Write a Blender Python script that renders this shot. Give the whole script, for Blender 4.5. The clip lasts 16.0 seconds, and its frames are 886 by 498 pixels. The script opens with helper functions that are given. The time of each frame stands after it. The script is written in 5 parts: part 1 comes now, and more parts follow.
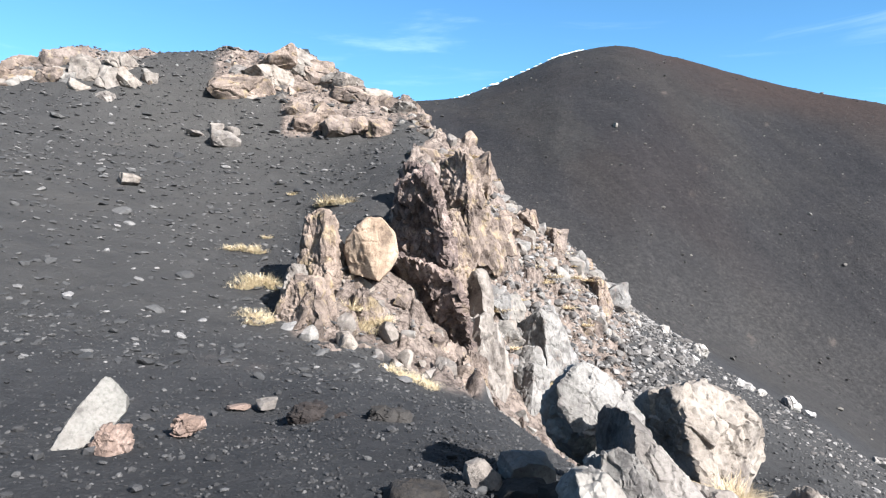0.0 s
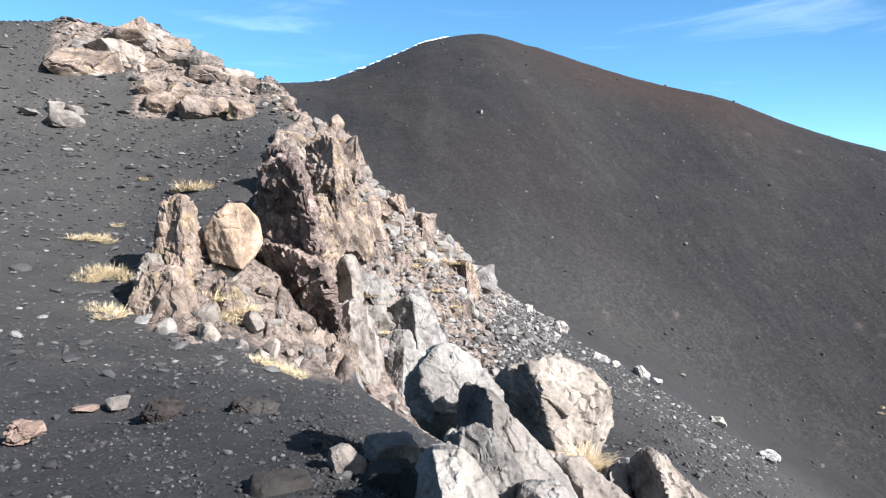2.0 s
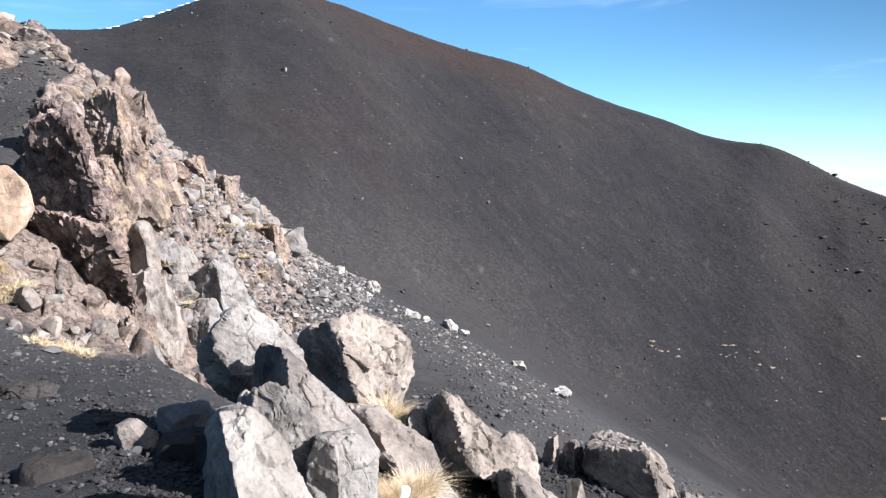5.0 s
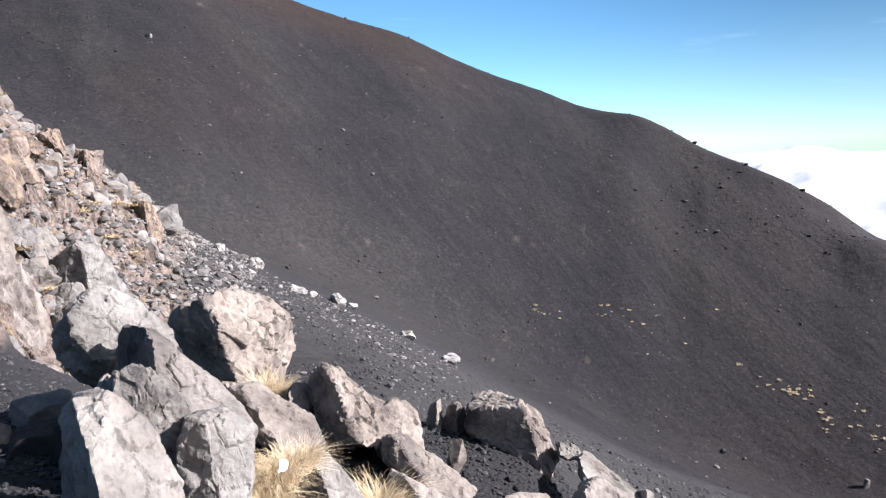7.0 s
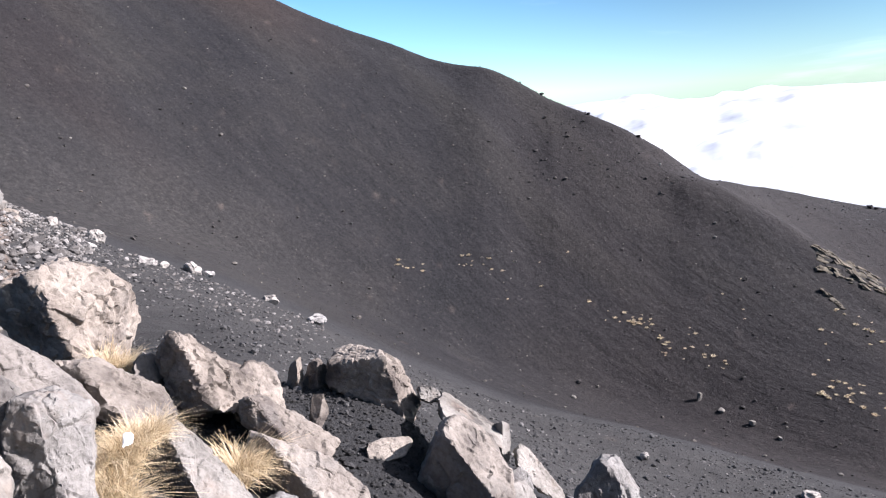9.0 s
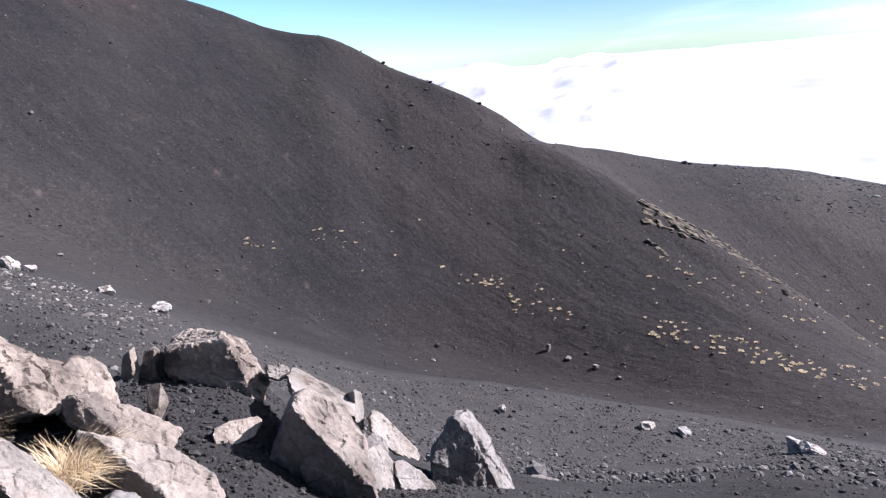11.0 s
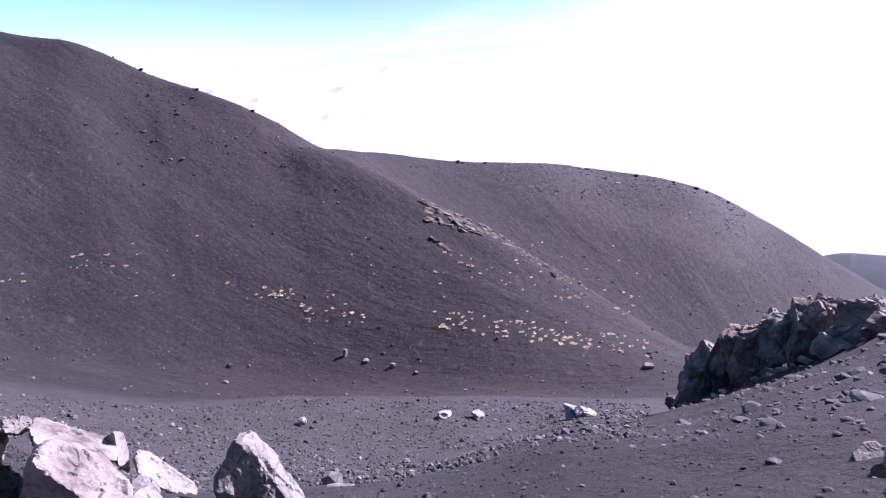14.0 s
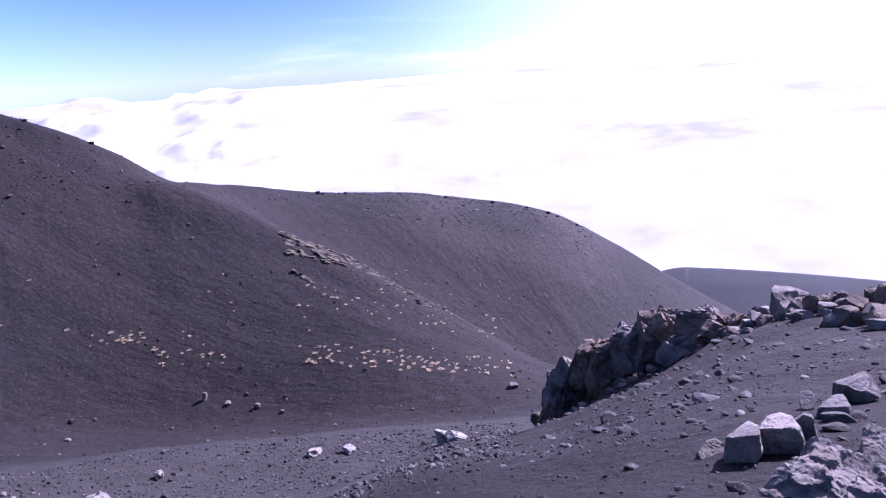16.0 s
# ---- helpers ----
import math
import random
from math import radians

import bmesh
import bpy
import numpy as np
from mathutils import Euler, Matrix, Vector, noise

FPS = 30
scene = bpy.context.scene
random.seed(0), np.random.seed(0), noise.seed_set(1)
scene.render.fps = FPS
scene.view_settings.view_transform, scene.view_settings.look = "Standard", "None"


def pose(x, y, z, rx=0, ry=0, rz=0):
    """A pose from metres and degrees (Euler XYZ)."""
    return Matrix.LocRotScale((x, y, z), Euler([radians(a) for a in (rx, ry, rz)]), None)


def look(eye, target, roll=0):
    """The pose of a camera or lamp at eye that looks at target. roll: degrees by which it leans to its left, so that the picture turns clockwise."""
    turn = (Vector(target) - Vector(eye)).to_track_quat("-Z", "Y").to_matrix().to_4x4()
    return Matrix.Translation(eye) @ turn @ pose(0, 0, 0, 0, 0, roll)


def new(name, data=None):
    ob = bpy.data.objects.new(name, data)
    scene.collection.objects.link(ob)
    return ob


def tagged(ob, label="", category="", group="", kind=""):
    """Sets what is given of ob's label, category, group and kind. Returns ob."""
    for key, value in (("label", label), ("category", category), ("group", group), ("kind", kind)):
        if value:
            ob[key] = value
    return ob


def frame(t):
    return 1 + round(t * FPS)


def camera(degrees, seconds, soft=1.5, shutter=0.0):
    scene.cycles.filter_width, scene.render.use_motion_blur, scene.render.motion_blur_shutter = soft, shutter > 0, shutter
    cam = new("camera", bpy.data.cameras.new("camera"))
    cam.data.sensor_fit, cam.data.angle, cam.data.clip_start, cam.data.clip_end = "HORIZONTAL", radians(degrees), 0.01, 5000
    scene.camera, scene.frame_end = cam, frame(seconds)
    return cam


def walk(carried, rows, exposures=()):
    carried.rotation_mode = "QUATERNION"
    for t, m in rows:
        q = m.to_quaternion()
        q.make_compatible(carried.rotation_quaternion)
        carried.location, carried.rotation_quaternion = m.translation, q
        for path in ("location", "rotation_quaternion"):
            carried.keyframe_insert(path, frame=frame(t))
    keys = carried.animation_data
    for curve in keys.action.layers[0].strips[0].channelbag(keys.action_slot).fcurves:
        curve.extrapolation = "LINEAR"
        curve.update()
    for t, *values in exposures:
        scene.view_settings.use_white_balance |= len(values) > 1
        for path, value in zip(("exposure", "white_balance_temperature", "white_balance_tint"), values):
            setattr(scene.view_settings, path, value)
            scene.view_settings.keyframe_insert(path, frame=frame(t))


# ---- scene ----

# ------------------------------------------------------------------ camera
cam = camera(66.56, 16.0, soft=1.2)
ROWS = [
    (0.0, -0.002, -0.020, 1.606, -0.00, -0.30, 0.05),
    (0.5, 0.014, -0.014, 1.603, -1.85, -0.42, 0.06),
    (1.0, 0.038, -0.012, 1.599, -4.89, -1.21, 0.54),
    (1.5, 0.061, -0.008, 1.594, -8.09, -1.56, 0.67),
    (2.0, 0.077, -0.012, 1.591, -10.96, -1.64, 0.91),
    (2.5, 0.095, -0.023, 1.581, -14.11, -1.94, 1.07),
    (3.0, 0.114, -0.031, 1.577, -16.28, -2.77, 1.21),
    (3.5, 0.136, -0.041, 1.574, -18.80, -3.39, 1.53),
    (4.0, 0.154, -0.057, 1.567, -21.54, -4.03, 1.26),
    (6.5, 0.261, -0.129, 1.530, -34.23, -7.32, 2.92),
    (7.0, 0.276, -0.133, 1.519, -36.58, -8.01, 2.66),
    (7.5, 0.293, -0.151, 1.504, -39.28, -9.04, 3.46),
    (8.0, 0.309, -0.173, 1.495, -42.27, -10.54, 3.97),
    (8.5, 0.322, -0.198, 1.486, -45.79, -11.47, 3.71),
    (9.0, 0.333, -0.221, 1.478, -48.66, -12.38, 4.06),
    (11.5, 0.408, -0.341, 1.440, -64.92, -16.18, 4.86),
    (12.0, 0.414, -0.377, 1.442, -68.04, -16.29, 5.13),
    (12.5, 0.435, -0.419, 1.444, -71.35, -16.48, 5.38),
    (13.0, 0.448, -0.456, 1.445, -75.31, -16.66, 5.36),
    (13.5, 0.458, -0.487, 1.446, -78.19, -16.94, 4.81),
    (14.0, 0.470, -0.515, 1.449, -80.12, -16.90, 4.61),
    (14.5, 0.476, -0.521, 1.462, -81.73, -16.78, 3.93),
    (15.0, 0.466, -0.517, 1.463, -85.30, -15.75, 3.80),
    (15.5, 0.463, -0.510, 1.466, -88.70, -15.41, 3.78),
    (16.0, 0.460, -0.504, 1.463, -91.91, -15.28, 3.79),
]
walk(cam, [(t, pose(x, y, z, 90 + pitch, roll, yaw)) for t, x, y, z, yaw, pitch, roll in ROWS],
     exposures=[(0.0, 1.72, 6150, 10), (4.0, 1.62, 6150, 13), (8.0, 1.53, 6200, 19), (11.5, 1.52, 6100, 26), (14.0, 1.74, 5700, 44), (15.2, 1.64, 5500, 50), (16.0, 1.38, 5400, 54)])

# ------------------------------------------------------------------ sky and sun
SUN_AZ, SUN_EL = 136.0, 31.0  # degrees clockwise from +y, degrees up
world = bpy.data.worlds.new("sky")
scene.world = world
world.use_nodes = True
wn = world.node_tree
wn.nodes.clear()
sky = wn.nodes.new("ShaderNodeTexSky")
sky.sky_type = "NISHITA"
sky.sun_disc = False
sky.sun_elevation = radians(SUN_EL)
sky.sun_rotation = radians(SUN_AZ)
sky.altitude = 2500
sky.air_density, sky.dust_density, sky.ozone_density = 1.0, 0.2, 3.0
back = wn.nodes.new("ShaderNodeBackground")
wout = wn.nodes.new("ShaderNodeOutputWorld")
wsat = wn.nodes.new("ShaderNodeHueSaturation")
wsat.inputs["Saturation"].default_value = 1.06
wn.links.new(sky.outputs[0], wsat.inputs["Color"])
wtint = wn.nodes.new("ShaderNodeMix")
wtint.data_type, wtint.blend_type = "RGBA", "MULTIPLY"
wtint.inputs[0].default_value = 1.0
wtint.inputs[7].default_value = (0.82, 1.09, 1.04, 1)
wn.links.new(wsat.outputs[0], wtint.inputs[6])
wn.links.new(wtint.outputs[2], back.inputs[0])
# thin high haze, brighter towards the sun
sa, se = radians(SUN_AZ), radians(SUN_EL)
sun_dir = Vector((math.sin(sa) * math.cos(se), math.cos(sa) * math.cos(se), math.sin(se)))
wcoord = wn.nodes.new("ShaderNodeTexCoord")
wdot = wn.nodes.new("ShaderNodeVectorMath")
wdot.operation = "DOT_PRODUCT"
wdot.inputs[1].default_value = sun_dir
wn.links.new(wcoord.outputs["Generated"], wdot.inputs[0])
wfall = wn.nodes.new("ShaderNodeMapRange")
wfall.interpolation_type = "SMOOTHSTEP"
for key, value in (("From Min", 0.55), ("From Max", 0.92), ("To Min", 0.0), ("To Max", 0.34)):
    wfall.inputs[key].default_value = value
wn.links.new(wdot.outputs["Value"], wfall.inputs["Value"])
wsun = wn.nodes.new("ShaderNodeMapRange")
wsun.interpolation_type = "SMOOTHSTEP"
for key, value in (("From Min", -0.1), ("From Max", 0.5), ("To Min", 0.074), ("To Max", 0.034)):
    wsun.inputs[key].default_value = value
wn.links.new(wdot.outputs["Value"], wsun.inputs["Value"])
wn.links.new(wsun.outputs["Result"], back.inputs["Strength"])
veil = wn.nodes.new("ShaderNodeBackground")
veil.inputs["Color"].default_value = (1.0, 1.0, 1.0, 1)
# the haze thickens towards the horizon
wsep = wn.nodes.new("ShaderNodeSeparateXYZ")
wn.links.new(wcoord.outputs["Generated"], wsep.inputs[0])
wlow = wn.nodes.new("ShaderNodeMapRange")
wlow.interpolation_type = "SMOOTHSTEP"
for key, value in (("From Min", 0.20), ("From Max", -0.03), ("To Min", 0.0), ("To Max", 0.05)):
    wlow.inputs[key].default_value = value
wn.links.new(wsep.outputs["Z"], wlow.inputs["Value"])
wside = wn.nodes.new("ShaderNodeMapRange")
wside.interpolation_type = "SMOOTHSTEP"
for key, value in (("From Min", -0.45), ("From Max", 0.35), ("To Min", 0.12), ("To Max", 1.0)):
    wside.inputs[key].default_value = value
wn.links.new(wdot.outputs["Value"], wside.inputs["Value"])
wmul = wn.nodes.new("ShaderNodeMath")
wmul.operation = "MULTIPLY_ADD"
wn.links.new(wlow.outputs["Result"], wmul.inputs[0])
wn.links.new(wside.outputs["Result"], wmul.inputs[1])
wn.links.new(wfall.outputs["Result"], wmul.inputs[2])
# wisps of high cloud
wstretch = wn.nodes.new("ShaderNodeMapping")
wstretch.inputs["Scale"].default_value = (2.2, 2.2, 15.0)
wstretch.inputs["Rotation"].default_value = (radians(7), radians(-5), 0)
wn.links.new(wcoord.outputs["Generated"], wstretch.inputs[0])
wcirrus = wn.nodes.new("ShaderNodeTexNoise")
for key, value in (("Scale", 1.5), ("Detail", 7.0), ("Roughness", 0.58), ("Distortion", 0.4)):
    wcirrus.inputs[key].default_value = value
wn.links.new(wstretch.outputs[0], wcirrus.inputs["Vector"])
wwisp = wn.nodes.new("ShaderNodeMapRange")
wwisp.interpolation_type = "SMOOTHSTEP"
for key, value in (("From Min", 0.54), ("From Max", 0.84), ("To Min", 0.0), ("To Max", 0.11)):
    wwisp.inputs[key].default_value = value
wn.links.new(wcirrus.outputs["Fac"], wwisp.inputs["Value"])
whaze = wn.nodes.new("ShaderNodeMath")
wn.links.new(wmul.outputs[0], whaze.inputs[0])
wn.links.new(wwisp.outputs["Result"], whaze.inputs[1])
wn.links.new(whaze.outputs[0], veil.inputs["Strength"])
wadd = wn.nodes.new("ShaderNodeAddShader")
wn.links.new(back.outputs[0], wadd.inputs[0])
wn.links.new(veil.outputs[0], wadd.inputs[1])
wn.links.new(wadd.outputs[0], wout.inputs[0])

sun_data = bpy.data.lights.new("sun", "SUN")
sun_data.energy, sun_data.angle, sun_data.color = 5.0, radians(0.5), (1.0, 0.965, 0.92)
sun = new("sun", sun_data)
sun.matrix_world = look(sun_dir * 100, (0, 0, 0))


# ------------------------------------------------------------------ numeric helpers
def hash3(i, j, k, seed):
    n = (i * 374761393 + j * 668265263 + k * 2147483647 + seed * 974711) & 0xFFFFFFFF
    n = ((n ^ (n >> 13)) * 1274126177) & 0xFFFFFFFF
    n = ((n ^ (n >> 16)) * 2246822519) & 0xFFFFFFFF
    return ((n ^ (n >> 15)) & 0xFFFFFF) / float(0xFFFFFF)


def vnoise(p, seed=0):
    """Smooth value noise in -1..1 for an (n, 3) array."""
    b = np.floor(p).astype(np.int64)
    f = p - b
    f = f * f * f * (f * (f * 6 - 15) + 10)
    out = 0.0
    for dx in (0, 1):
        wx = f[:, 0] if dx else 1 - f[:, 0]
        for dy in (0, 1):
            wy = f[:, 1] if dy else 1 - f[:, 1]
            for dz in (0, 1):
                wz = f[:, 2] if dz else 1 - f[:, 2]
                out = out + wx * wy * wz * hash3(b[:, 0] + dx, b[:, 1] + dy, b[:, 2] + dz, seed)
    return out * 2 - 1


def fbm(p, octaves=4, seed=0):
    total, amp = 0.0, 0.5
    for o in range(octaves):
        total = total + amp * vnoise(p * 2.0 ** o + 17.3 * o, seed + o)
        amp *= 0.5
    return total


def cells(p, seed=0):
    """Voronoi: distance to the nearest and second seed, then a random number, the way from the seed and a random tilt of the cell."""
    b = np.floor(p).astype(np.int64)
    d1 = np.full(len(p), 81.0)
    d2 = np.full(len(p), 81.0)
    home = b.copy()
    for dx in (-1, 0, 1):
        for dy in (-1, 0, 1):
            for dz in (-1, 0, 1):
                i, j, k = b[:, 0] + dx, b[:, 1] + dy, b[:, 2] + dz
                d = (p[:, 0] - i - hash3(i, j, k, seed)) ** 2 + (p[:, 1] - j - hash3(i, j, k, seed + 1)) ** 2 + (p[:, 2] - k - hash3(i, j, k, seed + 2)) ** 2
                near = d < d1
                d2 = np.where(near, d1, np.minimum(d2, d))
                home[near] = b[near] + (dx, dy, dz)
                d1 = np.where(near, d, d1)
    i, j, k = home.T
    draw = [hash3(i, j, k, seed + c) for c in range(7)]
    return np.sqrt(d1), np.sqrt(d2), draw[3], p - home - np.stack(draw[:3], 1), 2 * np.stack(draw[4:], 1) - 1


def smooth(x, a, b):
    t = np.clip((x - a) / (b - a), 0, 1)
    return t * t * (3 - 2 * t)


def facets(q, seed, lean=0.9):
    """Broken faces: each cell has a step and a tilt of its own; also how near its joint is."""
    d1, d2, who, off, tilt = cells(q + 0.22 * np.stack([fbm(q * 1.3, 2, seed + k) for k in range(3)], 1), seed)
    return ((who - 0.5) + lean * (off * tilt).sum(1)) * smooth(d2 - d1, -0.04, 0.12), 1 - smooth(d2 - d1, 0.0, 0.07)


def pchip(xk, yk, x):
    """Monotone cubic through the knots; xk (n,), yk (n, ...) and x (m,)."""
    xk, yk, x = np.asarray(xk, float), np.asarray(yk, float), np.asarray(x, float)
    h = np.diff(xk)
    flat = yk.reshape(len(xk), -1)
    s = np.diff(flat, axis=0) / h[:, None]
    m = np.zeros_like(flat)
    m[0], m[-1] = s[0], s[-1]
    w1, w2 = (2 * h[1:] + h[:-1])[:, None], (h[1:] + 2 * h[:-1])[:, None]
    good = s[1:] * s[:-1] > 0
    with np.errstate(divide="ignore", invalid="ignore"):
        m[1:-1] = np.where(good, (w1 + w2) / (w1 / s[:-1] + w2 / s[1:]), 0)
    i = np.clip(np.searchsorted(xk, x) - 1, 0, len(h) - 1)
    t = ((x - xk[i]) / h[i])[:, None]
    hi = h[i][:, None]
    v = (2 * t ** 3 - 3 * t ** 2 + 1) * flat[i] + (t ** 3 - 2 * t ** 2 + t) * hi * m[i] + (3 * t ** 2 - 2 * t ** 3) * flat[i + 1] + (t ** 3 - t ** 2) * hi * m[i + 1]
    return v.reshape((len(x),) + yk.shape[1:])


# ------------------------------------------------------------------ materials
def material(name):
    m = bpy.data.materials.new(name)
    m.use_nodes = True
    nt = m.node_tree
    nt.nodes.clear()
    out = nt.nodes.new("ShaderNodeOutputMaterial")
    bsdf = nt.nodes.new("ShaderNodeBsdfPrincipled")
    nt.links.new(bsdf.outputs[0], out.inputs[0])
    return m, nt, bsdf


def node(nt, kind, **values):
    n = nt.nodes.new(kind)
    for key, value in values.items():
        n.inputs[key.replace("_", " ")].default_value = value
    return n


def noise_node(nt, coord, scale, detail=6.0, rough=0.6):
    n = node(nt, "ShaderNodeTexNoise", Scale=scale, Detail=detail, Roughness=rough)
    nt.links.new(coord, n.inputs["Vector"])
    return n.outputs["Fac"]


def ramp(nt, fac, *stops):
    r = nt.nodes.new("ShaderNodeValToRGB")
    while len(r.color_ramp.elements) < len(stops):
        r.color_ramp.elements.new(0.5)
    for e, (p, c) in zip(r.color_ramp.elements, stops):
        e.position, e.color = p, (*c, 1)
    nt.links.new(fac, r.inputs[0])
    return r.outputs[0]


def mix(nt, fac, a, b, mode="MIX"):
    n = nt.nodes.new("ShaderNodeMix")
    n.data_type, n.blend_type = "RGBA", mode
    for socket, v in ((n.inputs[0], fac), (n.inputs[6], a), (n.inputs[7], b)):
        if isinstance(v, (int, float)):
            socket.default_value = v
        elif isinstance(v, tuple):
            socket.default_value = (*v, 1)
        else:
            nt.links.new(v, socket)
    return n.outputs[2]


def bump(nt, height, strength, distance, normal=None):
    b = node(nt, "ShaderNodeBump", Strength=strength, Distance=distance)
    nt.links.new(height, b.inputs["Height"])
    if normal is not None:
        nt.links.new(normal, b.inputs["Normal"])
    return b.outputs[0]


def rock_material(name, dark, mid, light, stain, stain_amount=0.5, grain=1.0, crevices=0.0):
    """Lava rock: two-scale mottling, pits, hairline cracks and lichen or sulphur stains."""
    m, nt, bsdf = material(name)
    geo = nt.nodes.new("ShaderNodeNewGeometry").outputs["Position"]
    rnd = nt.nodes.new("ShaderNodeObjectInfo").outputs["Random"]
    big = noise_node(nt, geo, 1.3 * grain, 5)
    fine = noise_node(nt, geo, 24 * grain, 8, 0.7)
    pits = noise_node(nt, geo, 8 * grain, 5, 0.65)
    patch = noise_node(nt, geo, 2.3 * grain, 7, 0.62)
    col = ramp(nt, big, (0.32, dark), (0.5, mid), (0.70, light))
    col = mix(nt, 1.0, col, ramp(nt, patch, (0.35, (0.50, 0.48, 0.49)), (0.44, (0.86, 0.84, 0.83)), (0.52, (1.0, 0.98, 0.97)), (0.64, (1.12, 1.11, 1.10))), "MULTIPLY")
    col = mix(nt, 1.0, col, ramp(nt, fine, (0.34, (0.72, 0.71, 0.70)), (0.55, (1.04, 1.04, 1.04))), "MULTIPLY")
    col = mix(nt, 1.0, col, ramp(nt, pits, (0.27, (0.55, 0.53, 0.52)), (0.36, (1, 1, 1))), "MULTIPLY")
    veins = ramp(nt, noise_node(nt, geo, 3.4 * grain, 6, 0.6), (0.470, (1, 1, 1)), (0.496, (0, 0, 0)), (0.504, (0, 0, 0)), (0.535, (1, 1, 1)))
    col = mix(nt, crevices, col, mix(nt, 1.0, col, ramp(nt, veins, (0.0, (0.45, 0.43, 0.42)), (0.7, (1, 1, 1))), "MULTIPLY"))
    spots = noise_node(nt, geo, 3.1 * grain, 4, 0.65)
    col = mix(nt, ramp(nt, spots, (0.54, (0, 0, 0)), (0.70, (stain_amount,) * 3)), col, stain)
    col = mix(nt, 1.0, col, ramp(nt, rnd, (0.0, (0.84, 0.84, 0.86)), (1.0, (1.10, 1.05, 1.0))), "MULTIPLY")
    nt.links.new(col, bsdf.inputs["Base Color"])
    bsdf.inputs["Roughness"].default_value = 0.92
    bsdf.inputs["Specular IOR Level"].default_value = 0.25
    b1 = bump(nt, patch, 0.75, 0.10 / grain)
    b1 = bump(nt, veins, 0.12 + 0.4 * crevices, 0.05 / grain, b1)
    b2 = bump(nt, fine, 0.6, 0.025 / grain, b1)
    b3 = bump(nt, ramp(nt, pits, (0.27, (0, 0, 0)), (0.38, (1, 1, 1))), 0.3, 0.015 / grain, b2)
    nt.links.new(b3, bsdf.inputs["Normal"])
    return m


ROCK_GREY = rock_material("pale_grey_lava", (0.0984, 0.0938, 0.088), (0.19, 0.184, 0.172), (0.269, 0.262, 0.247), (0.197, 0.146, 0.116), 0.4)
ROCK_PINK = rock_material("pinkish_lava", (0.0991, 0.0871, 0.0766), (0.198, 0.179, 0.159), (0.271, 0.25, 0.223), (0.171, 0.16, 0.148), 0.6)
ROCK_BROWN = rock_material("brown_weathered_lava", (0.0744, 0.0606, 0.0527), (0.186, 0.151, 0.128), (0.283, 0.235, 0.2), (0.312, 0.241, 0.133), 0.6, 0.6, 0.7)
ROCK_UMBER = rock_material("umber_weathered_lava", (0.0597, 0.0474, 0.0445), (0.152, 0.119, 0.106), (0.287, 0.229, 0.203), (0.308, 0.232, 0.155), 0.4, 0.7, 0.9)
ROCK_TAN = rock_material("tan_smooth_boulder", (0.257, 0.192, 0.139), (0.335, 0.261, 0.192), (0.386, 0.31, 0.24), (0.257, 0.199, 0.15), 0.4, 0.8)
ROCK_OLIVE = rock_material("olive_tan_lava", (0.0532, 0.0479, 0.0372), (0.104, 0.0931, 0.0721), (0.166, 0.149, 0.114), (0.133, 0.113, 0.0665), 0.5, 0.4)
ROCK_BLEACHED = rock_material("bleached_boulder", (0.24, 0.235, 0.225), (0.33, 0.325, 0.31), (0.42, 0.41, 0.395), (0.26, 0.24, 0.22), 0.3)
# grey lava made near black to put shade into the stones beside the heap
ROCK_ASH_DARKENED = rock_material("ash_grey_lava_darkened", (0.0131, 0.0128, 0.0128), (0.0244, 0.0232, 0.0225), (0.0394, 0.0375, 0.0364), (0.0562, 0.045, 0.0337), 0.4)
ROCK_DARK = rock_material("dark_scoria", (0.0109, 0.00906, 0.0087), (0.0218, 0.0181, 0.017), (0.0399, 0.0345, 0.0326), (0.0363, 0.0218, 0.0163), 0.5)
ROCK_WHITE = rock_material("bleached_slab", (0.133, 0.131, 0.122), (0.167, 0.164, 0.153), (0.201, 0.195, 0.184), (0.122, 0.106, 0.0918), 0.4)
ROCK_ORANGE = rock_material("orange_pumice", (0.10, 0.072, 0.058), (0.20, 0.150, 0.125), (0.27, 0.215, 0.185), (0.09, 0.065, 0.055), 0.7, 2.0)

m, nt, bsdf = material("fresh_snow")
bsdf.inputs["Base Color"].default_value = (0.85, 0.87, 0.9, 1)
bsdf.inputs["Roughness"].default_value = 0.6
SNOW = m

m, nt, bsdf = material("dry_straw_grass")
rnd = nt.nodes.new("ShaderNodeNewGeometry").outputs["Random Per Island"]
nt.links.new(ramp(nt, rnd, (0.0, (0.30, 0.205, 0.10)), (0.4, (0.52, 0.40, 0.24)), (1.0, (0.66, 0.55, 0.38))), bsdf.inputs["Base Color"])
bsdf.inputs["Roughness"].default_value = 0.7
STRAW = m

m, nt, bsdf = material("bleached_grass")
rnd = nt.nodes.new("ShaderNodeNewGeometry").outputs["Random Per Island"]
nt.links.new(ramp(nt, rnd, (0.0, (0.45, 0.355, 0.21)), (1.0, (0.68, 0.57, 0.39))), bsdf.inputs["Base Color"])
bsdf.inputs["Roughness"].default_value = 0.8
PALE_STRAW = m

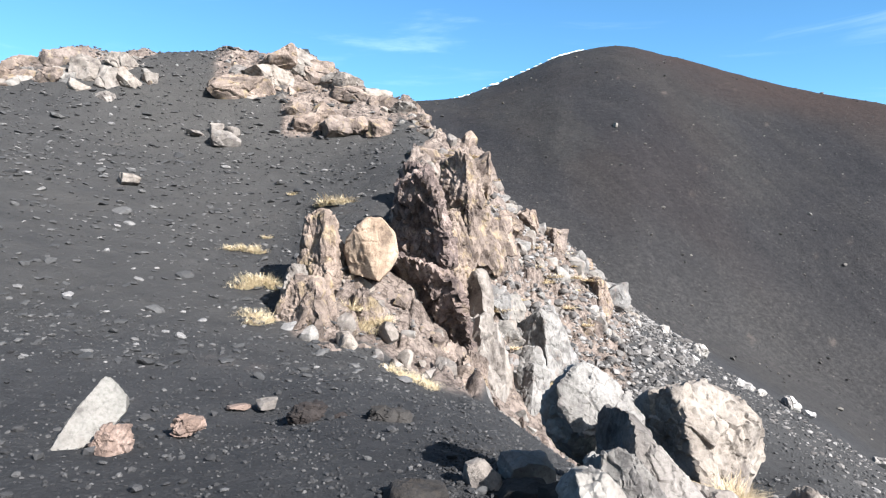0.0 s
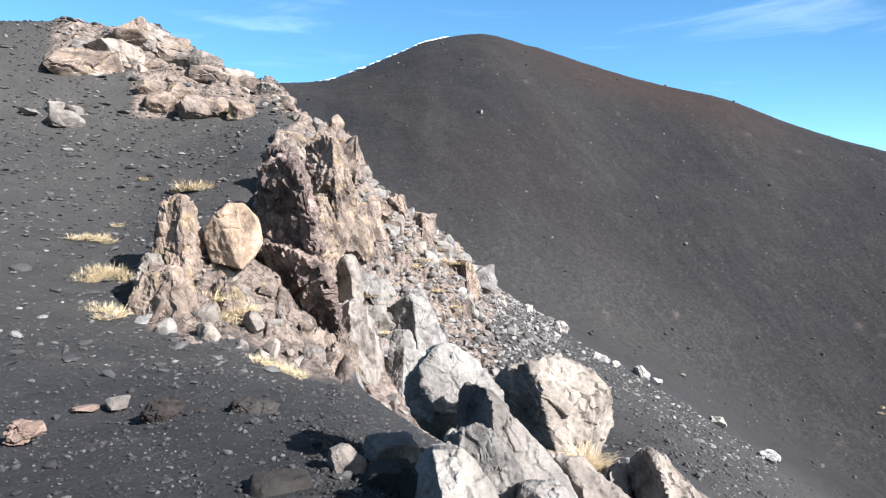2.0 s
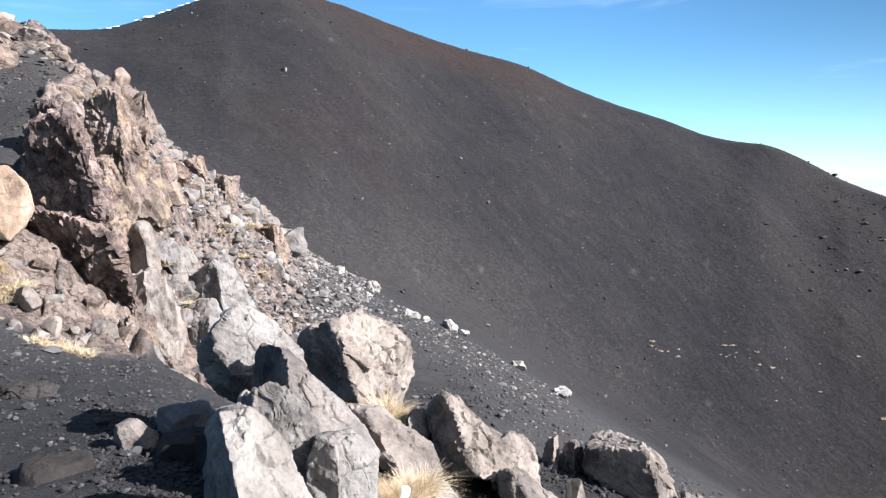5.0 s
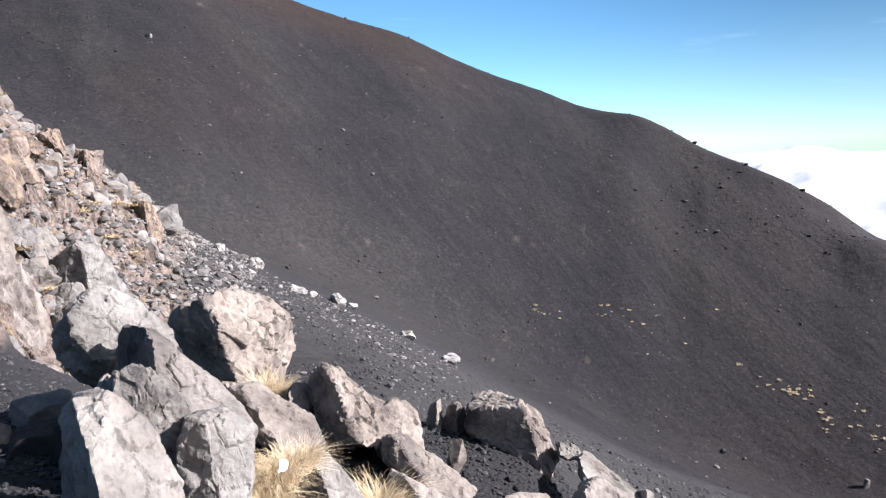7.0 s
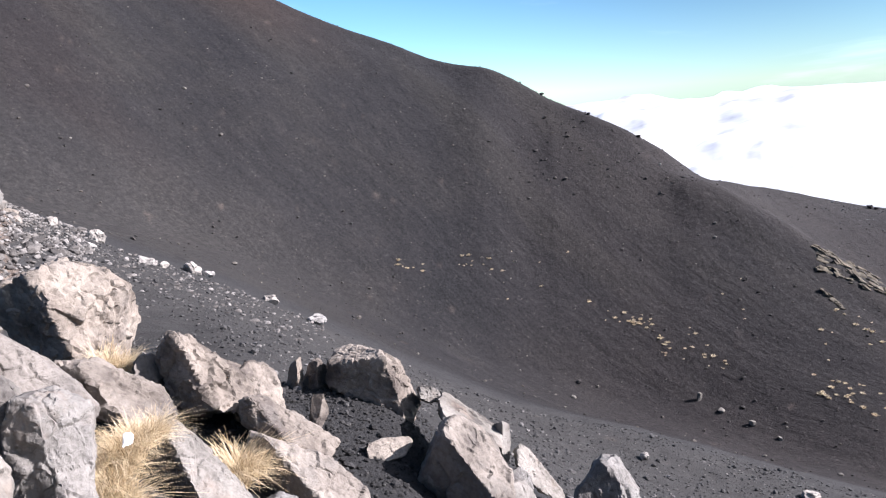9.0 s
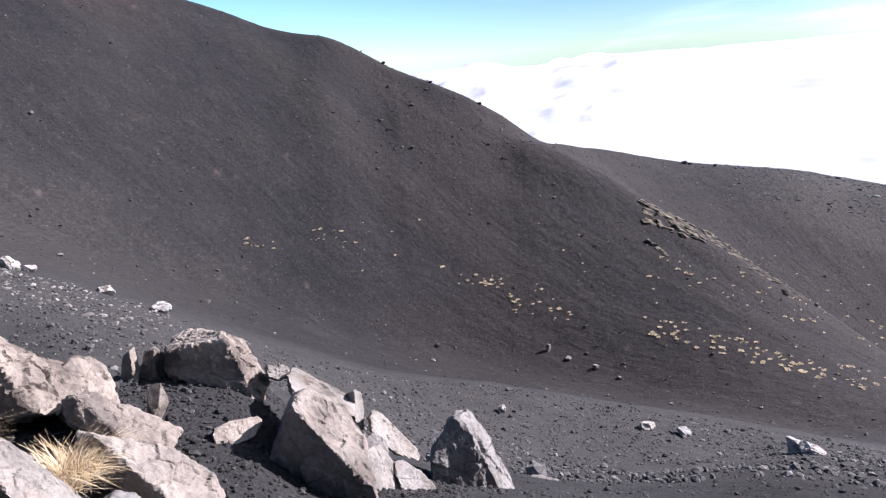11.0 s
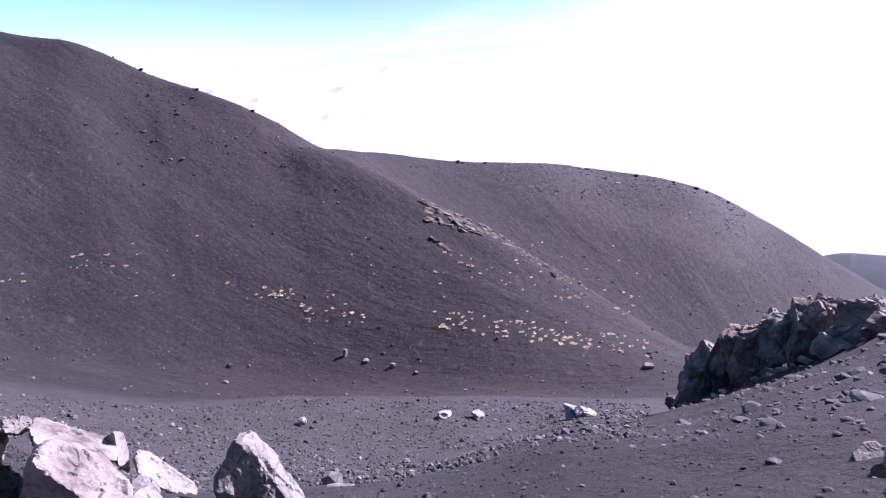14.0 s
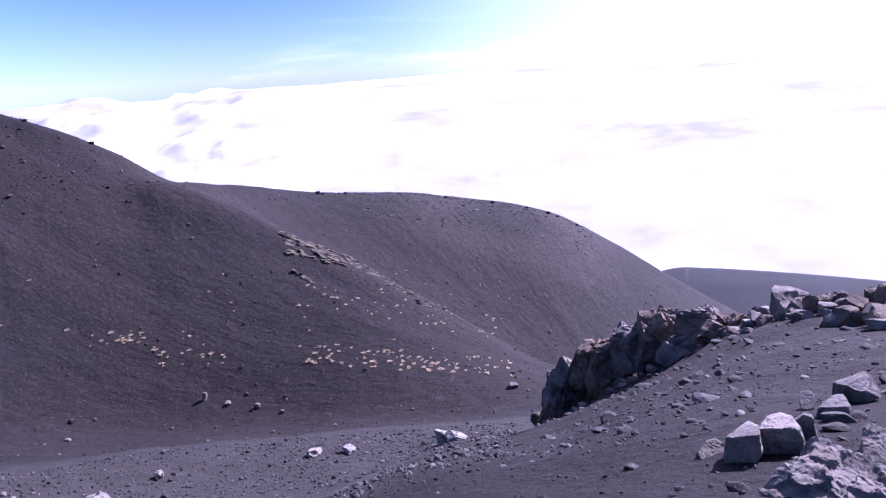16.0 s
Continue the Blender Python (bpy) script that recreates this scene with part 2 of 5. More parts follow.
def stones_material(name, *stops):
    m, nt, bsdf = material(name)
    g = nt.nodes.new("ShaderNodeNewGeometry")
    col = ramp(nt, g.outputs["Random Per Island"], *stops)
    grain = noise_node(nt, g.outputs["Position"], 18, 5, 0.7)
    col = mix(nt, 1.0, col, ramp(nt, grain, (0.3, (0.6, 0.6, 0.6)), (0.65, (1.1, 1.1, 1.1))), "MULTIPLY")
    nt.links.new(col, bsdf.inputs["Base Color"])
    bsdf.inputs["Roughness"].default_value = 0.93
    nt.links.new(bump(nt, grain, 0.6, 0.03), bsdf.inputs["Normal"])
    return m


STONES_GREY = stones_material("scree_stones", (0.0, (0.0242, 0.0236, 0.0242)), (0.55, (0.0514, 0.0496, 0.0484)), (0.88, (0.0968, 0.0919, 0.0883)), (1.0, (0.206, 0.194, 0.184)))
STONES_PALE = stones_material("talus_stones", (0.0, (0.0522, 0.047, 0.0444)), (0.45, (0.124, 0.112, 0.103)), (1.0, (0.249, 0.232, 0.219)))
STONES_DARK = stones_material("cinder_pebbles", (0.0, (0.0151, 0.0145, 0.0151)), (0.7, (0.0423, 0.0405, 0.0405)), (0.95, (0.0786, 0.0756, 0.0726)), (1.0, (0.11, 0.104, 0.10)))
STONES_CREST = stones_material("crest_stones", (0.0, (0.032, 0.0352, 0.04)), (0.5, (0.072, 0.0784, 0.0832)), (1.0, (0.16, 0.168, 0.168)))
CLODS = stones_material("coarse_cinder", (0.0, (0.00968, 0.00907, 0.00907)), (0.8, (0.023, 0.0218, 0.0218)), (1.0, (0.0454, 0.0423, 0.0411)))
STONES_FAR = stones_material("slope_stones", (0.0, (0.016, 0.015, 0.015)), (0.5, (0.045, 0.040, 0.036)), (0.9, (0.085, 0.074, 0.064)), (1.0, (0.20, 0.185, 0.16)))

m, nt, bsdf = material("cloud_tops")
geo = nt.nodes.new("ShaderNodeNewGeometry").outputs["Position"]
# grey-blue shading of the billows is put into the colour as noise
nt.links.new(ramp(nt, noise_node(nt, geo, 0.0016, 7), (0.34, (0.27, 0.29, 0.32)), (0.46, (0.42, 0.43, 0.45)), (0.6, (0.62, 0.63, 0.64))), bsdf.inputs["Base Color"])
bsdf.inputs["Roughness"].default_value = 1.0
CLOUD = m

# Ground: dark cinder, with grey gravel, red oxidised cinder and bare rock where the masks say.
m, nt, bsdf = material("volcanic_cinder")
geo = nt.nodes.new("ShaderNodeNewGeometry").outputs["Position"]
mask = nt.nodes.new("ShaderNodeAttribute")
mask.attribute_name = "soil"
sep = nt.nodes.new("ShaderNodeSeparateColor")
nt.links.new(mask.outputs["Color"], sep.inputs[0])
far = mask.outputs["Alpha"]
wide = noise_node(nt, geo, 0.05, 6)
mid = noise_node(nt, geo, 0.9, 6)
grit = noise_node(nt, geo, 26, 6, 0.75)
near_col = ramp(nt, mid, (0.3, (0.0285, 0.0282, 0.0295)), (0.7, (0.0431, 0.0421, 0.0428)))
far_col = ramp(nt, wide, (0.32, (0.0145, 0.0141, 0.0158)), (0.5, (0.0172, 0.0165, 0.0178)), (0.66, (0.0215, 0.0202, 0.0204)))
lines = nt.nodes.new("ShaderNodeAttribute")
lines.attribute_name = "fall_lines"
far_col = mix(nt, lines.outputs["Fac"], far_col, mix(nt, mid, (0.019, 0.0181, 0.0181), (0.0241, 0.0225, 0.0219)))
fan_at = nt.nodes.new("ShaderNodeAttribute")
fan_at.attribute_name = "fan"
rills = noise_node(nt, fan_at.outputs["Vector"], 1.0, 8, 0.68)
far_col = mix(nt, 1.0, far_col, ramp(nt, rills, (0.33, (0.80, 0.80, 0.82)), (0.5, (1.0, 1.0, 1.0)), (0.66, (1.24, 1.22, 1.19))), "MULTIPLY")
# the near ground takes a darker colour where this mask is set
dark_at = nt.nodes.new("ShaderNodeAttribute")
dark_at.attribute_name = "dark_ground"
near_col = mix(nt, dark_at.outputs["Fac"], near_col, mix(nt, mid, (0.017, 0.0155, 0.0165), (0.025, 0.023, 0.024)))
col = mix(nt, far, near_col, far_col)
vor = node(nt, "ShaderNodeTexVoronoi", Scale=9.0)
nt.links.new(geo, vor.inputs["Vector"])
pebble = ramp(nt, vor.outputs["Distance"], (0.10, (1, 1, 1)), (0.22, (0, 0, 0)))
vor2 = node(nt, "ShaderNodeTexVoronoi", Scale=1.1)
nt.links.new(geo, vor2.inputs["Vector"])
clast = ramp(nt, vor2.outputs["Distance"], (0.09, (1, 1, 1)), (0.17, (0, 0, 0)))
gravel = mix(nt, mid, (0.041, 0.0385, 0.0355), (0.074, 0.069, 0.064))
col = mix(nt, sep.outputs[0], col, gravel)
col = mix(nt, mix(nt, 1.0, pebble, (0.34, 0.34, 0.34), "MULTIPLY"), col, (0.115, 0.110, 0.106))
col = mix(nt, mix(nt, 1.0, mix(nt, 1.0, clast, far, "MULTIPLY"), (0.5, 0.5, 0.5), "MULTIPLY"), col, (0.072, 0.066, 0.059))
red = mix(nt, mid, (0.030, 0.0195, 0.0165), (0.025, 0.018, 0.016))
col = mix(nt, sep.outputs[1], col, red)
speck = noise_node(nt, geo, 2.2, 4, 0.75)
col = mix(nt, far, col, mix(nt, 1.0, col, ramp(nt, speck, (0.36, (0.7, 0.7, 0.71)), (0.5, (1.0, 1.0, 1.0)), (0.66, (1.45, 1.42, 1.39))), "MULTIPLY"))
# beyond about 330 m the bluish distance haze is put into the ground colour
haze_fade = nt.nodes.new("ShaderNodeMapRange")
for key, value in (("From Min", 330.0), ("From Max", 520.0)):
    haze_fade.inputs[key].default_value = value
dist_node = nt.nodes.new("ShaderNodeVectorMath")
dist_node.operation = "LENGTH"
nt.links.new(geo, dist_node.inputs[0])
nt.links.new(dist_node.outputs["Value"], haze_fade.inputs["Value"])
col = mix(nt, haze_fade.outputs["Result"], col, ramp(nt, noise_node(nt, geo, 0.02, 6), (0.35, (0.00864, 0.01368, 0.02016)), (0.65, (0.01584, 0.02448, 0.0324))))
rocky = ramp(nt, noise_node(nt, geo, 1.7, 6, 0.7), (0.3, (0.0806, 0.0629, 0.0532)), (0.5, (0.194, 0.153, 0.129)), (0.7, (0.306, 0.25, 0.21)))
clefts = ramp(nt, noise_node(nt, geo, 2.0, 7, 0.62), (0.462, (1, 1, 1)), (0.494, (0.38, 0.36, 0.35)), (0.506, (0.38, 0.36, 0.35)), (0.545, (1, 1, 1)))
rocky = mix(nt, 1.0, rocky, clefts, "MULTIPLY")
col = mix(nt, sep.outputs[2], col, rocky)
col = mix(nt, ramp(nt, grit, (0.35, (0.55, 0.55, 0.55)), (0.6, (1, 1, 1))), (0, 0, 0), col)
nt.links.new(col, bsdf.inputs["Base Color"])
bsdf.inputs["Roughness"].default_value = 0.95
bsdf.inputs["Specular IOR Level"].default_value = 0.2
b1 = bump(nt, grit, 0.9, 0.03)
b2 = bump(nt, noise_node(nt, geo, 5.0, 6, 0.7), 0.8, 0.08, b1)
b3 = bump(nt, noise_node(nt, geo, 0.7, 5, 0.6), 0.5, 0.35, b2)
b4 = bump(nt, mix(nt, far, (0.5, 0.5, 0.5), rills), 0.32, 0.8, b3)
nt.links.new(b4, bsdf.inputs["Normal"])
CINDER = m

# ------------------------------------------------------------------ the lie of the land
# Heights are laid out on compass bearings from the lookout; bearings in degrees clockwise from +y.
LOOKOUT = (0.21, -0.255)
EYE_Z = 1.53
RINGS = (0, 3, 4.5, 6, 10, 16, 24, 32, 42)


def sight(el, h):
    return EYE_Z + h * math.tan(radians(el))


NEAR = []


def bearing(az, *heights, terrace=None):
    """Heights at the rings; terrace: the height at 4.5 m where the slope is not even."""
    NEAR.append((az, (0.0, heights[0], 0.5 * (heights[0] + heights[1]) if terrace is None else terrace, *heights[1:])))


bearing(-180, -0.1, -0.2, -0.3, -0.3, -0.2, 0.0, 0.0)
bearing(-110, 0.0, 0.1, 0.3, 0.9, 2.0, 3.4, 5.5)
bearing(-60, 0.0, -0.1, 0.0, 0.8, 2.5, 4.8, 8.0)
bearing(-33, -0.1, -0.35, -0.5, 0.2, 2.2, 4.4, 7.6)
bearing(-25, -0.1, -0.4, -0.65, -0.1, 1.6, 3.8, 7.2)
bearing(-15, -0.1, -0.35, -0.75, -0.6, 0.8, 3.2, 7.0)
bearing(-8, -0.1, -0.35, -0.7, -1.0, 1.6, 4.2, 7.6)
bearing(-3, -0.1, -0.35, -0.75, -1.6, 0.6, 5.0, 8.2)
bearing(2, -0.1, -0.4, -0.95, -2.0, -3.0, 3.2, 6.6)
bearing(6, -0.12, -0.5, -1.3, -2.7, -4.8, -1.2, 3.4)
bearing(10, -0.15, -0.6, -1.6, -3.5, -6.2, -3.6, 0.8)
bearing(15, -0.2, -0.7, -1.8, -4.2, -6.7, -5.5, -3.3)
bearing(21, -0.4, -0.9, -2.0, -4.3, -6.2, -6.6, -6.4)
bearing(28, -0.6, -1.0, -2.5, -4.5, -6.3, -7.7, -9.2, terrace=-1.0)
bearing(35, -0.75, -1.14, -2.9, -5.3, -7.6, -9.8, -12.3, terrace=-1.25)
bearing(42, -0.85, -1.32, -3.2, -6.3, -9.3, -12.2, -15.8, terrace=-1.38)
bearing(50, -0.95, -2.25, -4.2, -7.5, -11.3, -15.0, -19.5, terrace=-1.7)
bearing(61, -0.85, -2.75, -5.2, -8.9, -13.7, -18.0, -22.6)
bearing(74, -0.9, -2.85, -5.5, -9.5, -14.8, -19.5, -24.3)
bearing(85, -0.9, -2.7, -5.1, -9.0, -14.2, -18.9, -24.4)
bearing(92, -0.9, -2.5, -4.8, -8.6, -13.4, -17.9, -23.4)
bearing(101, -0.85, -2.3, -4.6, -7.8, -12.0, -17.0, -23.0)
bearing(110, -0.75, -1.95, -3.7, -6.4, -9.8, -15.0, -23.0)
bearing(119, -0.6, -1.6, -3.0, -4.8, -7.0, -12.0, -21.0)
bearing(130, -0.5, -1.35, -2.5, -3.9, -5.6, -10.0, -18.0)
bearing(150, -0.3, -0.8, -1.5, -2.4, -3.6, -6.0, -11.0)
bearing(180, -0.1, -0.2, -0.3, -0.3, -0.2, 0.0, 0.0)

# brow of the knoll and spur, turning into the foot of the scree: bearing, distance, height
BROW = [(-180, 55, 0), (-60, 60, 14), (-33, 60, 14.3), (-29, 60, 16.5), (-24, 60, 17.0), (-15, 60, 18.0), (-10, 59, 16.8), (-7, 57, 14.4),
        (-3, 54, 12.8), (-0.4, 50, 9.4), (3.2, 47, 7.9), (5.5, 45, 3.9), (10, 46.5, 1.6), (15, 49, -2.7), (21, 54, -6.6), (28, 60, -11.0),
        (36, 55, -15.2), (45, 51, -19.5), (55, 50, -23.3), (65, 49, -24.8), (78, 52, -27.8), (90, 54, -29.3), (100, 54, -29.2), (120, 54, -29), (150, 55, -18), (180, 55, 0)]
# lowest line of the bowl
FLOOR = [(-180, 95, -6), (-60, 95, 9), (-15, 95, 13), (-3, 85, 9.8), (1, 82, 7.0), (5, 76, 2.5), (10, 72, -2.2), (15, 72, -4.6), (21, 74, -8.2), (28, 78, -12.5),
         (37, 78, -19.8), (45, 78, -26), (55, 78, -32.5), (65, 78, -36.5), (78, 76, -38.5), (90, 74, -38.5), (100, 74, -38), (120, 80, -42), (150, 90, -30), (180, 95, -6)]
# skyline of the big cone and the rim behind it: bearing, angle up, distance
RIM = [(-180, -4, 150), (-60, 6, 150), (-20, 9, 150), (-2.8, 11.95, 152), (0.8, 12.25, 152), (3.6, 13.1, 152), (7, 14.4, 151), (10.2, 15.5, 150), (14.1, 15.9, 150), (18.3, 14.9, 150),
       (23.3, 13.1, 150), (28.4, 11.3, 149), (33.5, 9.75, 148), (38.5, 7.3, 147), (44.9, 4.8, 145), (49.5, 2.95, 142), (52.2, 2.35, 140), (57.5, -0.55, 137), (62.3, -2.85, 133), (66.4, -5.3, 134),
       (69.6, -7.5, 142), (72, -8.0, 158), (74.5, -8.45, 172), (80.6, -9.65, 182), (88.5, -10.4, 188), (94.2, -11.4, 192), (98, -12.05, 194), (100.5, -12.75, 195), (104.7, -14.8, 196), (110, -17.8, 196),
       (120, -21.5, 200), (150, -16, 180), (180, -4, 150)]
# shoulder that comes down from the cone in front of the rim behind
SHOULDER = [(57.5, -3.7, 124), (62.3, -5.3, 124), (66.4, -6.9, 124), (69.6, -7.7, 124), (74, -10.05, 121), (78.3, -12.8, 117), (83, -15.8, 112), (89, -19.4, 107), (94.3, -22.5, 102), (100, -25.2, 98), (110, -26.5, 100), (120, -26.5, 105)]


def land_nodes(az):
    """Distances and heights of the profile's knots at bearings az (array)."""
    near = pchip([a for a, _ in NEAR], [z for _, z in NEAR], az)
    brow, floor_, rim = (pchip([r[0] for r in t], [r[1:] for r in t], az) for t in (BROW, FLOOR, RIM))
    rim_h = rim[:, 1]
    slope = np.tan(np.radians(rim[:, 0]))
    rim_z = EYE_Z + rim_h * slope
    sh = pchip([r[0] for r in SHOULDER], [r[1:] for r in SHOULDER], np.clip(az, 57.5, 120))
    sh_h, sh_z = sh[:, 1], EYE_Z + sh[:, 1] * np.tan(np.radians(sh[:, 0]))
    line_h, line_z = floor_[:, 0] + 0.62 * (rim_h - floor_[:, 0]), floor_[:, 1] + 0.66 * (rim_z - floor_[:, 1])
    line2_h, line2_z = floor_[:, 0] + 0.9 * (rim_h - floor_[:, 0]), floor_[:, 1] + 0.935 * (rim_z - floor_[:, 1])
    k = np.where(az < 125, smooth(az, 50, 60), 1 - smooth(az, 125, 150))
    s_h, s_z = line_h + k * (sh_h - line_h), line_z + k * (sh_z - line_z)
    d_h, d_z = np.minimum(sh_h + 14, rim_h - 5), sh_z + np.tan(np.radians(sh[:, 0])) * 12 - 0.8 - 3.5 * smooth(az, 70, 80)
    k2 = smooth(az, 67.5, 72.5)
    d_h, d_z = (1 - k2) * 0.5 * (sh_h + rim_h) + k2 * d_h, (1 - k2) * (0.48 * sh_z + 0.52 * rim_z) + k2 * d_z
    dip_h, dip_z = line2_h + k * (d_h - line2_h), line2_z + k * (d_z - line2_z)
    dist = smooth(az, 100, 112) * (1 - smooth(az, 140, 155))
    one = np.ones_like(az)
    pin_h, pin_z = floor_[:, 0] + 0.72 * (s_h - floor_[:, 0]), floor_[:, 1] + 0.70 * (s_z - floor_[:, 1])
    low_h, low_z = floor_[:, 0] + 0.3 * (s_h - floor_[:, 0]), floor_[:, 1] + 0.24 * (s_z - floor_[:, 1])
    hs = np.stack([r * one for r in RINGS] + [brow[:, 0], floor_[:, 0], low_h, pin_h, s_h, dip_h, rim_h, rim_h + 25, rim_h + 90, 560 * one, 900 * one, 1300 * one, 4600 * one], 1)
    zs = np.concatenate([near, np.stack([brow[:, 1], floor_[:, 1], low_z, pin_z, s_z, dip_z, rim_z, rim_z + 25 * slope - 3.5, rim_z + 90 * np.minimum(slope, 0.0) - 32, -230 - 60 * dist, -330 + 43 * dist, -420 * one, -800 * one], 1)], 1)
    return hs, zs


def profile_many(hs, zs, h):
    """Monotone cubic along each row: hs, zs (n, k); h (n,) distances."""
    d = np.diff(hs, axis=1)
    s = np.diff(zs, axis=1) / d
    m = np.zeros_like(zs)
    m[:, 0], m[:, -1] = s[:, 0], s[:, -1]
    w1, w2 = 2 * d[:, 1:] + d[:, :-1], d[:, 1:] + 2 * d[:, :-1]
    good = s[:, 1:] * s[:, :-1] > 0
    with np.errstate(divide="ignore", invalid="ignore"):
        m[:, 1:-1] = np.where(good, (w1 + w2) / (w1 / s[:, :-1] + w2 / s[:, 1:]), 0)
    i = np.clip((hs <= h[:, None]).sum(1) - 1, 0, d.shape[1] - 1)
    r = np.arange(len(h))
    t = (h - hs[r, i]) / d[r, i]
    return (2 * t ** 3 - 3 * t ** 2 + 1) * zs[r, i] + (t ** 3 - 2 * t ** 2 + t) * d[r, i] * m[r, i] + (3 * t ** 2 - 2 * t ** 3) * zs[r, i + 1] + (t ** 3 - t ** 2) * d[r, i] * m[r, i + 1]


def fall(x, y):
    return np.arctan2(x - 75.0, y + 45.0), np.hypot(x - 75.0, y + 45.0)


def gullies(x, y):
    """Fall-line streaks that run together towards the bowl's outlet."""
    ang, r = fall(x, y)
    return fbm(np.stack([ang * 14 + 0.15 * fbm(np.stack([x, y, 0 * x], 1) * 0.05, 3, 64), r * 0.018, 0 * x], 1), 5, 65)


def crag_mask(az, h):
    """Where the spur's flank is bare rock."""
    a = smooth(az, -14.5, -11) * (1 - smooth(az, 13, 17))
    low = 17.2 - 1.5 * smooth(az, -6, 0) + 7 * smooth(az, 2, 9) + 9 * smooth(az, 8, 16)
    top = 21.5 + 24.5 * smooth(az, -7, 1)
    return a * smooth(h, low - 1, low + 1.5) * (1 - smooth(h, top, top + 3))


def knoll_mask(az, h):
    """Where the crown of the knoll, its brown foot and its shoulder are bare rock."""
    crown = smooth(az, -19.5, -17) * (1 - smooth(az, -0.8, 0.6)) * smooth(h, 49.5 - 5.5 * smooth(az, -7, -1), 51.5 - 5.5 * smooth(az, -7, -1)) * (1 - smooth(h, 60, 63))
    foot = smooth(az, -14.5, -12.5) * (1 - smooth(az, -6, -3)) * smooth(h, 43.5, 45.5) * (1 - smooth(h, 50, 52))
    side = smooth(az, -37, -34) * (1 - smooth(az, -24.5, -22.5)) * smooth(h, 52 + 1.5 * smooth(az, -30, -24), 54.5 + 1.5 * smooth(az, -30, -24)) * (1 - smooth(h, 60, 63))
    return np.maximum(np.maximum(crown, 0.85 * foot), side)


def land(az, h, fine=True):
    """Height of the ground at bearings and distances (arrays)."""
    hs, zs = land_nodes(az)
    z = profile_many(hs, zs, h) * np.minimum(h / 3.0, 1.0) ** 0.8
    if fine:
        x, y = LOOKOUT[0] + h * np.sin(np.radians(az)), LOOKOUT[1] + h * np.cos(np.radians(az))
        p = np.stack([x, y, np.zeros_like(x)], 1)
        z = z + 0.10 * smooth(h, 2, 10) * (1 - 0.5 * smooth(h, 60, 100)) * fbm(p * 0.45, 4, 3) * 2
        z = z + 0.35 * smooth(h, 60, 120) * fbm(p * 0.05, 5, 9) + 0.35 * smooth(h, 75, 100) * gullies(x, y)
        for mask, size, rise, lift in ((crag_mask(az, h), 0.66, 0.62, 0.15), (knoll_mask(az, h), 0.42, 0.55, 0.0)):
            on = mask > 0.01
            if on.any():
                q = np.stack([x[on], y[on] * 0.8, z[on] * 0.7], 1) * size
                step, seam = facets(q, 40, 1.3)
                step2, seam2 = facets(q * 2.7, 50, 1.1)
                z[on] += smooth(mask[on] + 0.5 * fbm(q * 0.9, 4, 15), 0.15, 0.8) * (lift + rise * (0.75 * step - 0.25 * seam + 0.28 * step2 - 0.1 * seam2 + 0.5 * fbm(q * 0.8, 4, 16)))
    return z


def ground_z(x, y, fine=True):
    dx, dy = np.atleast_1d(np.asarray(x, float)) - LOOKOUT[0], np.atleast_1d(np.asarray(y, float)) - LOOKOUT[1]
    return land(np.degrees(np.arctan2(dx, dy)), np.hypot(dx, dy), fine)


def at(az, h):
    return LOOKOUT[0] + h * math.sin(radians(az)), LOOKOUT[1] + h * math.cos(radians(az))


def mesh_from(name, verts, faces, smooth_shade=True):
    me = bpy.data.meshes.new(name)
    verts = np.asarray(verts, np.float32)
    faces = np.asarray(faces, np.int32)
    n = faces.shape[1]
    me.vertices.add(len(verts))
    me.vertices.foreach_set("co", verts.ravel())
    me.loops.add(faces.size)
    me.loops.foreach_set("vertex_index", faces.ravel())
    me.polygons.add(len(faces))
    me.polygons.foreach_set("loop_start", np.arange(0, faces.size, n, dtype=np.int32))
    me.polygons.foreach_set("use_smooth", np.full(len(faces), smooth_shade))
    me.update(calc_edges=True)
    return me


az_grid = np.concatenate([np.arange(-180, -44, 4), np.arange(-44, -18, 0.22), np.arange(-18, 18, 0.13), np.arange(18, 60, 0.22), np.arange(60, 132, 0.3), np.arange(132, 180, 4)])
h_grid = np.concatenate([[0.0, 0.4, 0.8], np.geomspace(1.2, 16, 90), np.geomspace(16.15, 62, 190), np.geomspace(62.8, 240, 150), np.geomspace(250, 4600, 34)])
A, Hh = np.meshgrid(az_grid, h_grid, indexing="ij")
Z = land(A.ravel(), Hh.ravel())
X, Y = LOOKOUT[0] + Hh.ravel() * np.sin(np.radians(A.ravel())), LOOKOUT[1] + Hh.ravel() * np.cos(np.radians(A.ravel()))
na, nh = len(az_grid), len(h_grid)
ii, jj = np.meshgrid(np.arange(na), np.arange(nh - 1), indexing="ij")
i2 = (ii + 1) % na
quads = np.stack([ii * nh + jj, ii * nh + jj + 1, i2 * nh + jj + 1, i2 * nh + jj], -1).reshape(-1, 4)
ground_me = mesh_from("ground", np.stack([X, Y, Z], 1), quads)
p2 = np.stack([X, Y, 0 * X], 1)
a_, h_ = A.ravel(), Hh.ravel()
scree = 0.36 * smooth(a_, 8, 20) * (1 - smooth(a_, 92, 104)) * smooth(h_, 8, 12) * (1 - smooth(h_ + 5 * fbm(p2 * 0.15, 3, 21), 46, 56))
hs_, zs_ = land_nodes(a_)
below_rim = zs_[:, 15] - Z
redness = smooth(a_, 12, 20) * (1 - smooth(a_, 30, 44)) * smooth(h_, 110, 125) * (1 - smooth(below_rim + 5 * fbm(p2 * 0.06, 3, 31), 2, 13))
